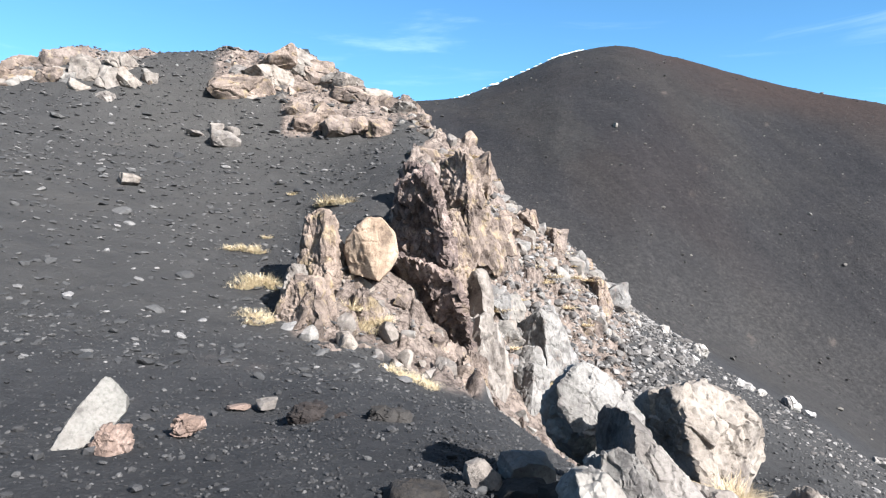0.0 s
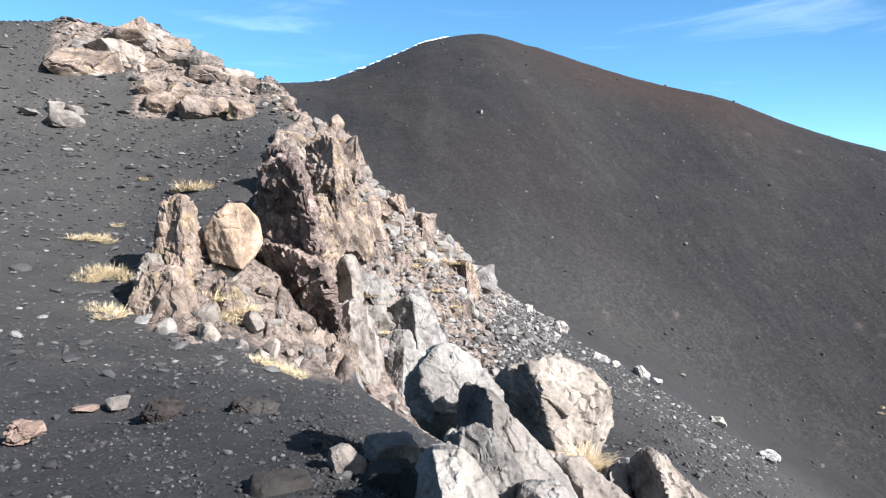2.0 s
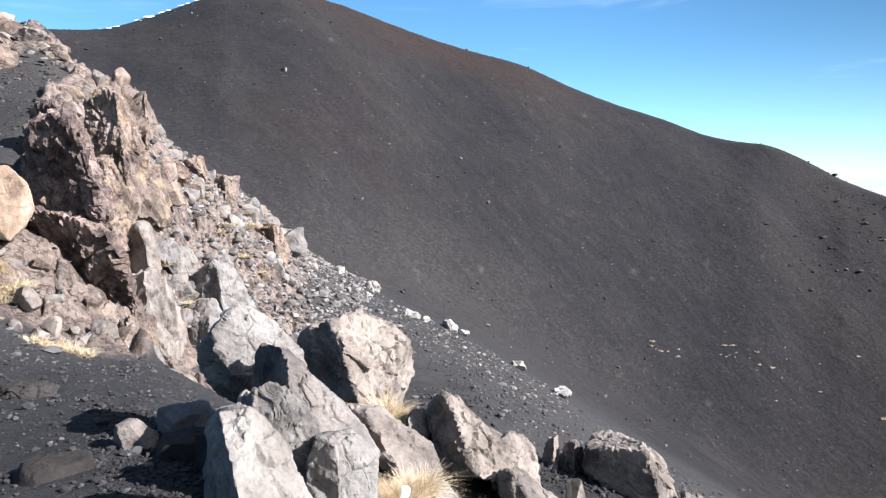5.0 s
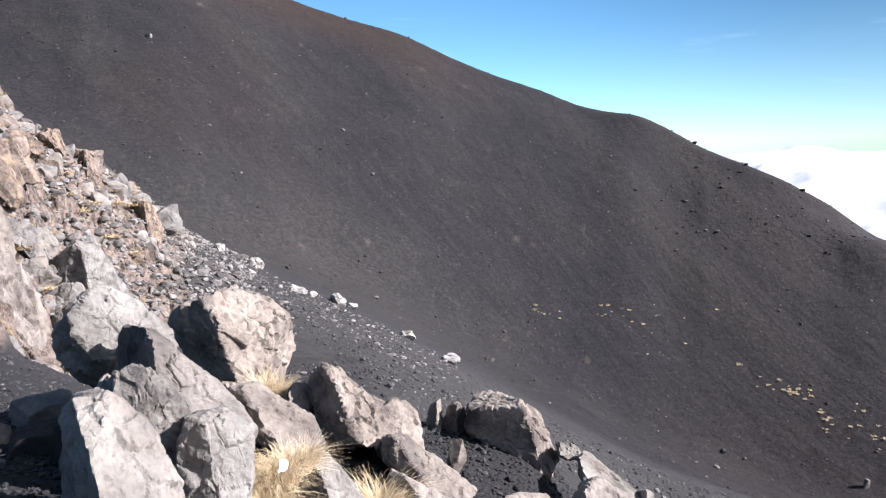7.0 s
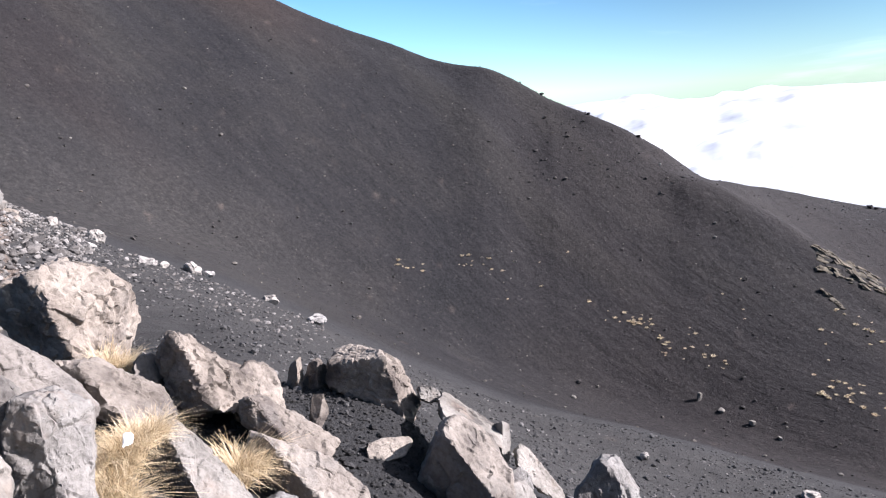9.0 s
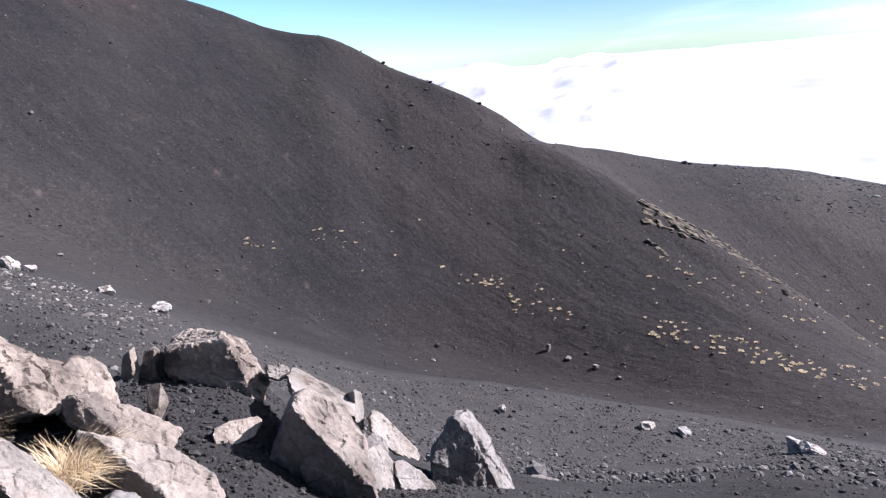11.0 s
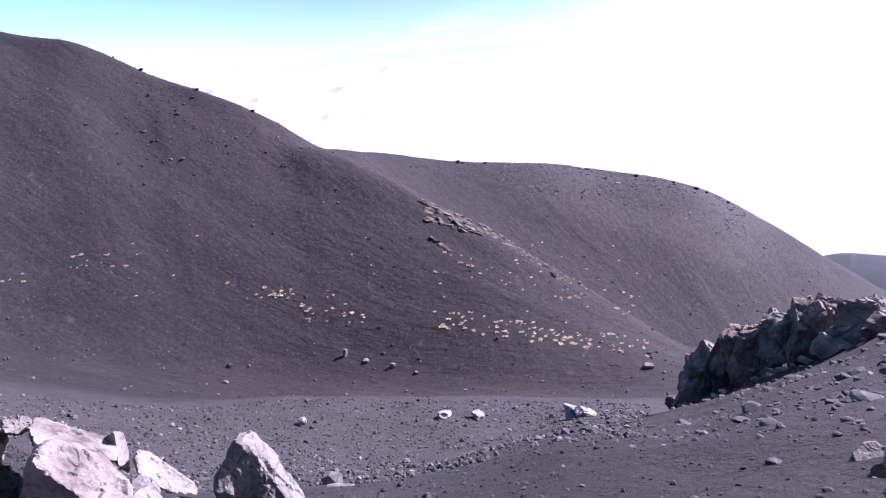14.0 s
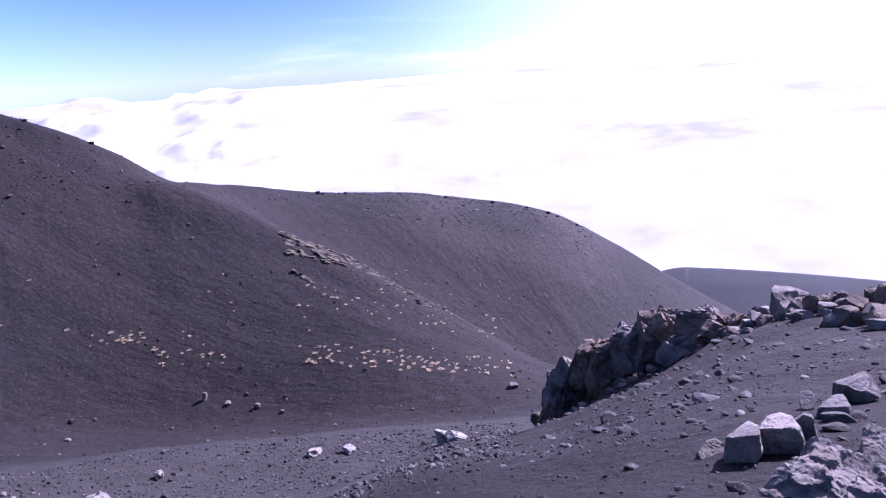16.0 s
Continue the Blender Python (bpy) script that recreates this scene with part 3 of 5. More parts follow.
redness = np.maximum(redness, 0.22 * smooth(fbm(p2 * 0.03, 4, 77), 0.12, 0.4) * smooth(h_, 70, 100))
streak = smooth(gullies(X, Y), -0.1, 0.35) * smooth(h_, 75, 95)
scree = np.maximum(scree, 0.85 * (1 - smooth(a_, -3, 4)) * smooth(h_, 11, 20) * (1 - smooth(h_, 60, 66)) * (0.75 + 0.5 * fbm(p2 * 0.12, 4, 91)))
redness = np.maximum(redness, 0.30 * smooth(a_, 46, 66) * (1 - smooth(a_, 98, 106)) * smooth(h_, 62, 76) * (1 - smooth(h_, 300, 340)) * (0.75 + 0.6 * fbm(p2 * 0.04, 4, 78)))
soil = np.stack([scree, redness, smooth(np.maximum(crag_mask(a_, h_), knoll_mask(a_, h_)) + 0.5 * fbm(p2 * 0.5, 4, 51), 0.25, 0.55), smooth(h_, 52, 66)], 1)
floor_h = pchip([r[0] for r in FLOOR], [r[1] for r in FLOOR], a_)
soil[:, 0] = np.maximum(scree, 0.36 * smooth(a_, -5, 0) * (1 - smooth(a_, 26, 48)) * smooth(h_, 56, 64) * (1 - smooth(h_ + 9 * fbm(p2 * 0.06, 4, 22), floor_h + 2, floor_h + 30)))
soil[:, 0] = np.maximum(soil[:, 0], 0.5 * smooth(a_, 84, 91) * (1 - smooth(a_, 103, 108)) * smooth(h_, 150, 160) * (1 - smooth(h_, 196, 205)) * smooth(fbm(p2 * 0.05, 5, 27) - 0.03 * below_rim, -0.35, 0.1))
attr = ground_me.color_attributes.new("soil", "FLOAT_COLOR", "POINT")
attr.data.foreach_set("color", soil.astype(np.float32).ravel())
# mask of the darker ground beyond the path
darker_part = smooth(a_ + 6 * fbm(p2 * 0.2, 3, 25), 74, 92) * (1 - smooth(a_, 150, 170)) * smooth(h_, 2, 5) * (1 - smooth(h_ + 5 * fbm(p2 * 0.2, 3, 23), 26, 36))
attr = ground_me.color_attributes.new("dark_ground", "FLOAT_COLOR", "POINT")
attr.data.foreach_set("color", np.stack([darker_part] * 4, 1).astype(np.float32).ravel())
fan = ground_me.attributes.new("fan", "FLOAT_VECTOR", "POINT")
fan.data.foreach_set("vector", np.stack([fall(X, Y)[0] * 58 + 0.9 * fbm(p2 * 0.08, 4, 66), fall(X, Y)[1] * 0.16, 0.01 * Z], 1).astype(np.float32).ravel())
attr = ground_me.color_attributes.new("fall_lines", "FLOAT_COLOR", "POINT")
attr.data.foreach_set("color", np.stack([streak, streak, streak, streak], 1).astype(np.float32).ravel())
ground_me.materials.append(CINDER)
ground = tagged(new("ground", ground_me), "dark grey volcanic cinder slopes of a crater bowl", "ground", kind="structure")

# sea of clouds below the summit
ca, ch = np.linspace(-180, 180, 541)[:-1], np.geomspace(640, 4700, 150)
CA, CH = np.meshgrid(ca, ch, indexing="ij")
cx, cy = (CH * np.sin(np.radians(CA))).ravel(), (CH * np.cos(np.radians(CA))).ravel()
cp = np.stack([cx, cy, 0 * cx], 1)
rough_sky = (0.25 + 0.75 * (1 - smooth(CA.ravel(), 68, 84) * (1 - smooth(CA.ravel(), 150, 200)))) * CH.ravel() * smooth(CH.ravel(), 700, 1500)
cq = np.stack([CA.ravel() / 7.0, np.log(CH.ravel()) / 0.45, 0 * cx], 1)
cz = -330 + 0.0665 * (CH.ravel() - 640) + rough_sky * (0.022 * np.abs(fbm(cq, 3, 60)) + 0.020 * np.abs(fbm(cq * 2.3, 5, 61)) - 0.010)
ii, jj = np.meshgrid(np.arange(len(ca)), np.arange(len(ch) - 1), indexing="ij")
i2, n = (ii + 1) % len(ca), len(ch)
cloud_me = mesh_from("cloud_sea", np.stack([cx, cy, cz], 1), np.stack([ii * n + jj, ii * n + jj + 1, i2 * n + jj + 1, i2 * n + jj], -1).reshape(-1, 4))
cloud_me.materials.append(CLOUD)
tagged(new("backdrop_clouds", cloud_me), "white sea of clouds far below the summit", "clouds", kind="structure")

# ------------------------------------------------------------------ rocks
ICO = {}
for sub in (1, 2, 3, 4, 5, 6):
    bm = bmesh.new()
    bmesh.ops.create_icosphere(bm, subdivisions=sub, radius=1.0)
    bm.verts.ensure_lookup_table()
    ICO[sub] = (np.array([v.co[:] for v in bm.verts]), np.array([[v.index for v in f.verts] for f in bm.faces]))
    bm.free()


def rock_shape(seed, sub=4, cuts=10, rough=0.12, keep=(0.45, 0.8), boxy=0.0):
    """Unit rock: a ball or block cut flat by random planes, then roughened at three scales."""
    rng = np.random.default_rng(seed)
    v = ICO[sub][0].copy()
    if boxy:
        v = v * (1 - boxy) + boxy * v / np.abs(v).max(1, keepdims=True)
    for _ in range(cuts):
        nrm = rng.normal(size=3)
        nrm /= np.linalg.norm(nrm)
        over = np.maximum(v @ nrm - rng.uniform(*keep), 0)
        v -= over[:, None] * nrm
    return rough_up(v, v, seed, rough, sub) if rough else v


def rough_up(v, q, seed, rough, sub, scale=1.0, along=None, tall=1.0, joint=0.35, lumps=0.7):
    """Breaks the skin into tilted faces at two or three scales; q are the places that the noise is read at."""
    off = np.random.default_rng(seed + 7).uniform(0, 90, 3)
    unit = v / np.linalg.norm(v, axis=1, keepdims=True) if along is None else along
    q = q * np.array([1, 1, 1 / tall])
    d = lumps * rough * fbm(q * 1.1 + off, 3, seed % 97)
    if sub >= 3:
        step, seam = facets(q * 1.25 + off, seed % 83)
        d = d + rough * (0.55 * step - joint * seam)
    if sub >= 5:
        step, seam = facets(q * 3.1 + off, seed % 79)
        d = d + rough * (0.28 * step - 0.35 * joint * seam)
        d = d + 0.10 * rough * fbm(q * 11 + off, 3, seed % 73)
    return v + unit * (d * scale)[:, None]


def rock_mesh(name, seed, size, mat, sub=4, cuts=10, rough=0.12, keep=(0.45, 0.8), sharp=28, boxy=0.0):
    v = rock_shape(seed, sub, cuts, 0, keep, boxy)
    lo, hi = v.min(0), v.max(0)
    v = (v - (lo + hi) / 2) / (hi - lo) * np.array(size)
    half = 0.5 * min(max(size), 1.6 * float(np.median(size)))
    v = rough_up(v, v / half, seed, rough, sub, half)
    me = mesh_from(name, v, ICO[sub][1])
    me.set_sharp_from_angle(angle=radians(sharp))
    me.materials.append(mat)
    return me


def rock(name, label, loc, size, rot, seed, mat, group="", **kw):
    """One loose rock; loc is its middle, size its width, depth and height before turning."""
    ob = new(name, rock_mesh(name, seed, size, mat, **kw))
    ob.matrix_world = pose(*loc, *rot)
    return tagged(ob, label, "rock", group)



def block(name, label, loc, size, az, tilt, turn, seed, mat, group="", lean=0, cuts=16, keep=(0.74, 1.3), rough=0.08, boxy=0.75, sub=6):
    """A squarish rock seen from bearing az: turn swings it about its own height, tilt drops its right end."""
    ob = new(name, rock_mesh(name, seed, size, mat, sub=sub, cuts=cuts, rough=rough, keep=keep, boxy=boxy))
    ob.matrix_world = pose(*loc, 0, tilt, -az) @ pose(0, 0, 0, lean, 0, turn)
    return tagged(ob, label, "rock", group)


def hewn(name, label, loc, faces, seed, mat, group="", rough=0.07, sub=6, parent=None):
    """A rock broken along flat faces, each given as compass bearing and rise of its normal and its distance from loc."""
    nrm = np.array([(math.sin(radians(a)) * math.cos(radians(e)), math.cos(radians(a)) * math.cos(radians(e)), math.sin(radians(e))) for a, e, d in faces])
    dist = np.array([d for a, e, d in faces])
    ico, tris = ICO[sub]
    rays = ico
    for _ in range(2):
        reach = (rays @ nrm.T) / dist
        v = rays / np.maximum(reach.max(1), 0.2)[:, None]
        axes = np.linalg.svd(v - v.mean(0), full_matrices=False)[2]
        spread = (v @ axes.T).std(0)
        rays = (ico * spread) @ axes
        rays = rays / np.linalg.norm(rays, axis=1, keepdims=True)
    # knocked-off corners and edges
    rng = np.random.default_rng(seed)
    chips = rng.normal(size=(10, 3))
    chips /= np.linalg.norm(chips, axis=1, keepdims=True)
    nrm = np.concatenate([nrm, chips])
    dist = np.concatenate([dist, (v @ chips.T).max(0) * rng.uniform(0.92, 0.99, 10)])
    # no face is quite flat, and edges are worn a little: a soft maximum over the faces
    waver = np.stack([1 + 0.045 * fbm(v / dist.mean() * 1.2 + 17 * k, 3, seed % 71 + k) for k in range(len(dist))], 1)
    reach = (rays @ nrm.T) / (dist * waver)
    soft = np.log(np.exp(150 * (reach / reach.max(1, keepdims=True) - 1)).sum(1)) / 150 + 1
    v = rays / np.maximum(reach.max(1) * soft, 0.2)[:, None]
    half = 0.9 * float(np.median(np.linalg.norm(v, axis=1)))
    along = nrm[reach.argmax(1)] * 0.75 + 0.25 * rays
    if parent:
        v = rough_up(v, v / half * 1.5, seed, rough * 0.95, sub, half, along, 1.7)
        v = rough_up(v, v / half * 4.5, seed + 2, rough * 0.22, sub, half, along, 1.4)
    else:
        v = rough_up(v, v / half * 1.3, seed, 0.8 * rough + 0.06, sub, half, along, 1.0, 0.12, 0.2)
    me = mesh_from(name, v, tris)
    me.set_sharp_from_angle(angle=radians(28))
    me.materials.append(mat)
    ob = new(name, me)
    ob.parent = parent
    ob.matrix_world = pose(*loc)
    return ob if parent else tagged(ob, label, "rock", group)


FG = "boulders on the ridge beside the path"
GREY = "pale grey angular lava boulder with rough pitted faces"
# the heap of big blocks on the ridge
hewn("boulder", "pale grey boulder with white weathered top leaning on blocks", (1.18, 5.34, 0.25), [(-80, 13, 0.377), (-72, 41, 0.377), (-19, 79, 0.404), (87, 55, 0.319), (93, 40, 0.299), (103, 9, 0.386), (116, -35, 0.447), (179, -72, 0.413), (-104, -53, 0.348), (-89, -23, 0.354), (140, 35, 0.232), (165, 20, 0.199), (-125, -5, 0.343), (175, -35, 0.255), (11, -13, 0.4)], 303, ROCK_GREY, FG, rough=0.155, sub=6)
hewn("boulder", "long sloping pinkish lava slab resting on the heap", (1.31, 4.41, 0.07), [(-76, 18, 0.52), (-69, 36, 0.469), (81, 58, 0.312), (92, 41, 0.219), (99, 28, 0.297), (124, -29, 0.628), (-114, -58, 0.247), (-95, 8, 0.164), (140, 38, 0.339), (170, 25, 0.288), (14, -18, 0.4)], 314, ROCK_PINK, FG, rough=0.11, sub=6)
hewn("boulder", "large pinkish grey boulder with a cracked flat side", (2.41, 6.33, -0.19), [(-56, 57, 0.555), (-39, 71, 0.476), (84, 67, 0.481), (101, 45, 0.522), (113, 4, 0.543), (133, -45, 0.682), (-155, -71, 0.525), (-99, -55, 0.412), (-83, -28, 0.45), (-78, -11, 0.533), (158, 8, 0.387), (175, 25, 0.342), (-112, 0, 0.357), (130, -10, 0.432), (140, 60, 0.468), (19, -15, 0.5)], 325, ROCK_PINK, FG, rough=0.155, sub=6)
hewn("boulder", "pale grey angular lava boulder with rough pitted faces", (0.75, 3.22, 0.15), [(-81, 5, 0.219), (-80, 9, 0.217), (-70, 33, 0.297), (-6, 72, 0.356), (76, 53, 0.292), (90, 31, 0.234), (96, 19, 0.217), (106, -2, 0.293), (-157, -57, 0.568), (138, 30, 0.227), (-95, 4, 0.155), (170, 55, 0.308), (10, -23, 0.3)], 336, ROCK_GREY, FG, rough=0.101, sub=6)
hewn("boulder", "pale grey angular lava boulder with rough pitted faces", (1.06, 3.91, 0.04), [(-49, 59, 0.352), (77, 57, 0.3), (90, 39, 0.251), (105, 3, 0.26), (112, -14, 0.258), (-156, -62, 0.549), (-81, -1, 0.215), (-80, 2, 0.224), (150, 28, 0.266), (-160, 20, 0.225), (-100, 10, 0.214), (13, -21, 0.3)], 347, ROCK_GREY, FG, rough=0.169, sub=6)
hewn("boulder", "rounded grey lava block with dark pits beside dry grass", (1.32, 3.49, -0.13), [(-74, 3, 0.204), (-67, 17, 0.218), (2, 69, 0.3), (89, 43, 0.253), (113, -4, 0.183), (113, -6, 0.184), (-156, -60, 0.366), (165, 22, 0.194), (-130, 15, 0.205), (140, 60, 0.273), (18, -24, 0.3)], 358, ROCK_GREY, FG, rough=0.128, sub=6)
hewn("boulder", "pinkish block under the heap beside dry grass", (1.33, 3.59, -0.40), [(-38, 54, 0.224), (33, 65, 0.17), (96, 27, 0.257), (110, 0, 0.271), (-139, -58, 0.202), (-73, 11, 0.269), (139, 33, 0.178), (-105, 41, 0.181), (16, -26, 0.195)], 359, ROCK_PINK, FG, rough=0.155, sub=6)
hewn("boulder", "pinkish lava block with a pointed dark crest", (2.87, 4.97, -0.64), [(-54, 34, 0.375), (-20, 67, 0.418), (98, 45, 0.207), (110, 25, 0.362), (-114, -61, 0.276), (-76, -23, 0.259), (-72, -15, 0.256), (148, 33, 0.272), (-102, 8, 0.296), (26, -20, 0.4)], 371, ROCK_PINK, FG, rough=0.2, sub=6)
hewn("stone", "pinkish grey lava block with flat broken faces", (2.60, 5.16, -0.67), [(-52, 38, 0.253), (44, 71, 0.272), (103, 29, 0.14), (113, 6, 0.147), (163, -60, 0.295), (-77, -22, 0.154), (-66, 4, 0.159), (152, 23, 0.122), (24, -21, 0.13)], 372, ROCK_PINK, FG, rough=0.2, sub=5)
hewn("boulder", "tawny pinkish block on the downhill side of the heap", (3.31, 4.82, -0.90), [(71, 65, 0.245), (109, 30, 0.209), (117, 14, 0.193), (126, -7, 0.221), (-123, -63, 0.282), (-64, -7, 0.232), (-35, 49, 0.233), (162, 28, 0.13), (31, -22, 0.195)], 370, ROCK_PINK, FG, rough=0.155, sub=5)
hewn("stone", "pinkish grey lava block with flat broken faces", (2.06, 4.55, -0.39), [(35, 72, 0.272), (89, 48, 0.163), (107, 17, 0.264), (161, -60, 0.325), (-98, -49, 0.186), (-79, -15, 0.256), (150, 48, 0.176), (-120, 20, 0.309), (20, -20, 0.3)], 369, ROCK_PINK, FG, rough=0.18, sub=5)
hewn("boulder", "flat pale slab leaning downhill beside dry grass", (2.11, 3.68, -0.70), [(-28, 56, 0.37), (9, 66, 0.342), (96, 35, 0.154), (101, 28, 0.14), (114, 7, 0.279), (-127, -55, 0.374), (-75, -12, 0.225), (160, 40, 0.227), (-95, 5, 0.186), (25, -27, 0.25)], 373, ROCK_GREY, FG, rough=0.08, sub=6)
hewn("boulder", "pinkish grey lava block with flat broken faces", (3.03, 4.05, -0.92), [(26, 67, 0.279), (97, 44, 0.136), (146, -32, 0.44), (-102, -54, 0.139), (-86, -43, 0.127), (-60, 2, 0.298), (148, 45, 0.144), (-110, 5, 0.24), (32, -25, 0.3)], 374, ROCK_PINK, FG, rough=0.13, sub=6)
hewn("boulder", "pale flat-faced block with a dark shaded end", (2.92, 3.55, -1.21), [(84, 51, 0.233), (101, 38, 0.221), (123, 10, 0.35), (-127, -55, 0.307), (-58, 5, 0.446), (165, 52, 0.256), (-98, 0, 0.243), (35, -30, 0.3)], 375, ROCK_PINK, FG, rough=0.08, sub=6)
hewn("boulder", "brown boulder with a pale triangular broken face", (4.51, 4.67, -1.15), [(-47, 20, 0.447), (-36, 42, 0.479), (23, 71, 0.408), (98, 56, 0.233), (105, 49, 0.235), (123, 20, 0.297), (148, -30, 0.582), (-156, -63, 0.54), (-79, -46, 0.303), (-122, 2, 0.316), (165, 14, 0.372), (-10, 78, 0.252), (-100, 10, 0.385), (39, -22, 0.45)], 376, ROCK_PINK, FG, rough=0.16, sub=6)
hewn("stone", "flat oblong pinkish stone lying on dark cinders", (3.73, 3.63, -1.30), [(-39, 24, 0.17), (7, 59, 0.107), (45, 63, 0.093), (108, 38, 0.191), (151, -33, 0.143), (-162, -60, 0.087), (-55, -5, 0.175), (-160, 35, 0.03), (39, -28, 0.078)], 380, ROCK_PINK, FG, rough=0.101, sub=5)
hewn("boulder", "large pale block with a smooth sloping face", (4.04, 3.11, -1.55), [(-31, 27, 0.332), (10, 59, 0.481), (103, 48, 0.419), (127, 22, 0.367), (138, 5, 0.395), (-106, -50, 0.569), (-42, 11, 0.408), (168, 40, 0.29), (-105, 0, 0.177), (46, -31, 0.4)], 381, ROCK_PINK, FG, rough=0.1, sub=6)
hewn("boulder", "long narrow grey slab lying along the brink", (4.81, 3.69, -1.49), [(-18, 46, 0.328), (81, 61, 0.188), (109, 46, 0.136), (145, -10, 0.352), (-100, -58, 0.2), (-72, -43, 0.147), (-47, -2, 0.253), (124, 54, 0.067), (47, -26, 0.13)], 382, ROCK_GREY, FG, rough=0.155, sub=5)
hewn("stone", "knobbly grey stone at the end of a slab", (4.77, 4.14, -1.34), [(15, 64, 0.089), (91, 57, 0.068), (132, 5, 0.102), (-160, -64, 0.081), (-82, -52, 0.071), (-47, 1, 0.098), (167, 23, 0.083), (44, -24, 0.13)], 389, ROCK_GREY, FG, rough=0.358, sub=5)
hewn("stone", "small upright pale stone on the brink", (4.92, 3.38, -1.70), [(10, 57, 0.179), (98, 53, 0.183), (138, 5, 0.099), (148, -13, 0.118), (-118, -59, 0.213), (-48, -12, 0.049), (-57, -27, 0.055), (-33, 16, 0.127), (165, 2, 0.05), (-61, 12, 0.046), (50, -28, 0.098)], 383, ROCK_GREY, FG, rough=0.115, sub=5)
hewn("stone", "long narrow grey stone dipping down the slope", (5.02, 3.05, -1.94), [(-15, 37, 0.281), (103, 49, 0.14), (121, 33, 0.072), (161, -23, 0.321), (-85, -50, 0.151), (-62, -33, 0.114), (-40, -1, 0.195), (174, 32, 0.054), (53, -31, 0.117)], 384, ROCK_GREY, FG, rough=0.141, sub=5)
hewn("stone", "pale grey angular lava boulder with rough pitted faces", (4.75, 3.04, -1.90), [(11, 53, 0.123), (112, 40, 0.09), (138, 7, 0.092), (-175, -48, 0.116), (-68, -38, 0.093), (-40, -1, 0.093), (178, 13, 0.064), (51, -31, 0.098)], 388, ROCK_GREY, FG, rough=0.182, sub=5)
hewn("stone", "long narrow grey stone dipping down the slope", (4.87, 2.70, -2.29), [(45, 57, 0.24), (110, 41, 0.1), (124, 29, 0.093), (-102, -51, 0.199), (-51, -19, 0.163), (-42, -7, 0.189), (-176, 30, 0.051), (55, -35, 0.13)], 387, ROCK_GREY, FG, rough=0.128, sub=5)
hewn("stone", "long narrow grey stone dipping down the slope", (4.62, 2.87, -2.08), [(51, 59, 0.27), (125, 26, 0.116), (135, 12, 0.118), (-102, -51, 0.253), (-39, 1, 0.163), (-37, 4, 0.166), (172, 18, 0.049), (52, -33, 0.13)], 390, ROCK_GREY, FG, rough=0.101, sub=5)
hewn("boulder", "large grey boulder below the ridge with a pale lit flank", (6.68, 3.14, -3.29), [(-27, 9, 0.464), (-10, 31, 0.474), (55, 61, 0.608), (131, 31, 0.356), (139, 21, 0.317), (179, -29, 0.754), (-89, -48, 0.585), (165, 25, 0.328), (-125, 15, 0.427), (61, -33, 0.5)], 385, ROCK_GREY, FG, rough=0.088, sub=6)
hewn("stone", "small dark stone on the black cinder brink", (3.98, 5.22, -1.16), [(-49, 19, 0.082), (-24, 55, 0.164), (124, 1, 0.084), (129, -12, 0.075), (-101, -58, 0.226), (-55, 6, 0.075), (144, 4, 0.069), (-80, 13, 0.04), (34, -22, 0.097)], 377, ROCK_PINK, FG, rough=0.155, sub=5)
hewn("stone", "small dark stone on the black cinder brink", (4.14, 5.09, -1.22), [(-48, 19, 0.126), (-19, 57, 0.214), (103, 46, 0.214), (126, 1, 0.117), (133, -15, 0.134), (-108, -60, 0.26), (-54, 4, 0.12), (160, 9, 0.1), (-83, 15, 0.074), (36, -22, 0.117)], 378, ROCK_PINK, FG, rough=0.182, sub=5)
block("stone", "small pale stone with a pink side lying in shadow", (0.32, 5.44, -0.32), (0.26, 0.26, 0.38), 2, -10, 30, 61, ROCK_PINK, FG, sub=5)
block("stone", "grey stone in the shade with a white lit top", (0.74, 5.95, -0.42), (0.42, 0.4, 0.42), 5, 0, 30, 62, ROCK_GREY, FG, sub=5)
block("stone", "low ash-grey stone half sunk in cinders", (-0.22, 5.05, -0.34), (0.52, 0.45, 0.36), -4, 0, 25, 63, ROCK_ASH_DARKENED, FG, sub=5, boxy=0.4)
block("stone", "ash-grey stone beside the heap with its shade put into the colour", (0.45, 4.05, -0.42), (0.30, 0.34, 0.36), 6, 0, 35, 64, ROCK_ASH_DARKENED, FG, sub=5)
block("stone", "ash-grey stone beside the heap with its shade put into the colour", (0.62, 5.05, -0.40), (0.42, 0.42, 0.42), 6, 0, 15, 65, ROCK_ASH_DARKENED, FG, sub=5)
block("stone", "ash-grey stone beside the heap with its shade put into the colour", (0.88, 4.62, -0.30), (0.36, 0.4, 0.5), 10, 0, 40, 66, ROCK_ASH_DARKENED, FG, sub=5)
block("stone", "small grey stone wedged between slabs", (2.45, 3.35, -1.10), (0.35, 0.3, 0.3), 28, 10, 20, 68, ROCK_GREY, FG, sub=5)
block("stone", "small upright pointed slab standing in cinders", (3.51, 4.21, -1.05), (0.16, 0.09, 0.38), 36, 8, 20, 79, ROCK_PINK, FG, sub=5, cuts=9, keep=(0.5, 0.9))
block("stone", "low flat stone on the slope below the ridge", (8.45, 3.0, -4.75), (0.62, 0.4, 0.28), 67, 10, 10, 86, ROCK_GREY, FG, sub=5)
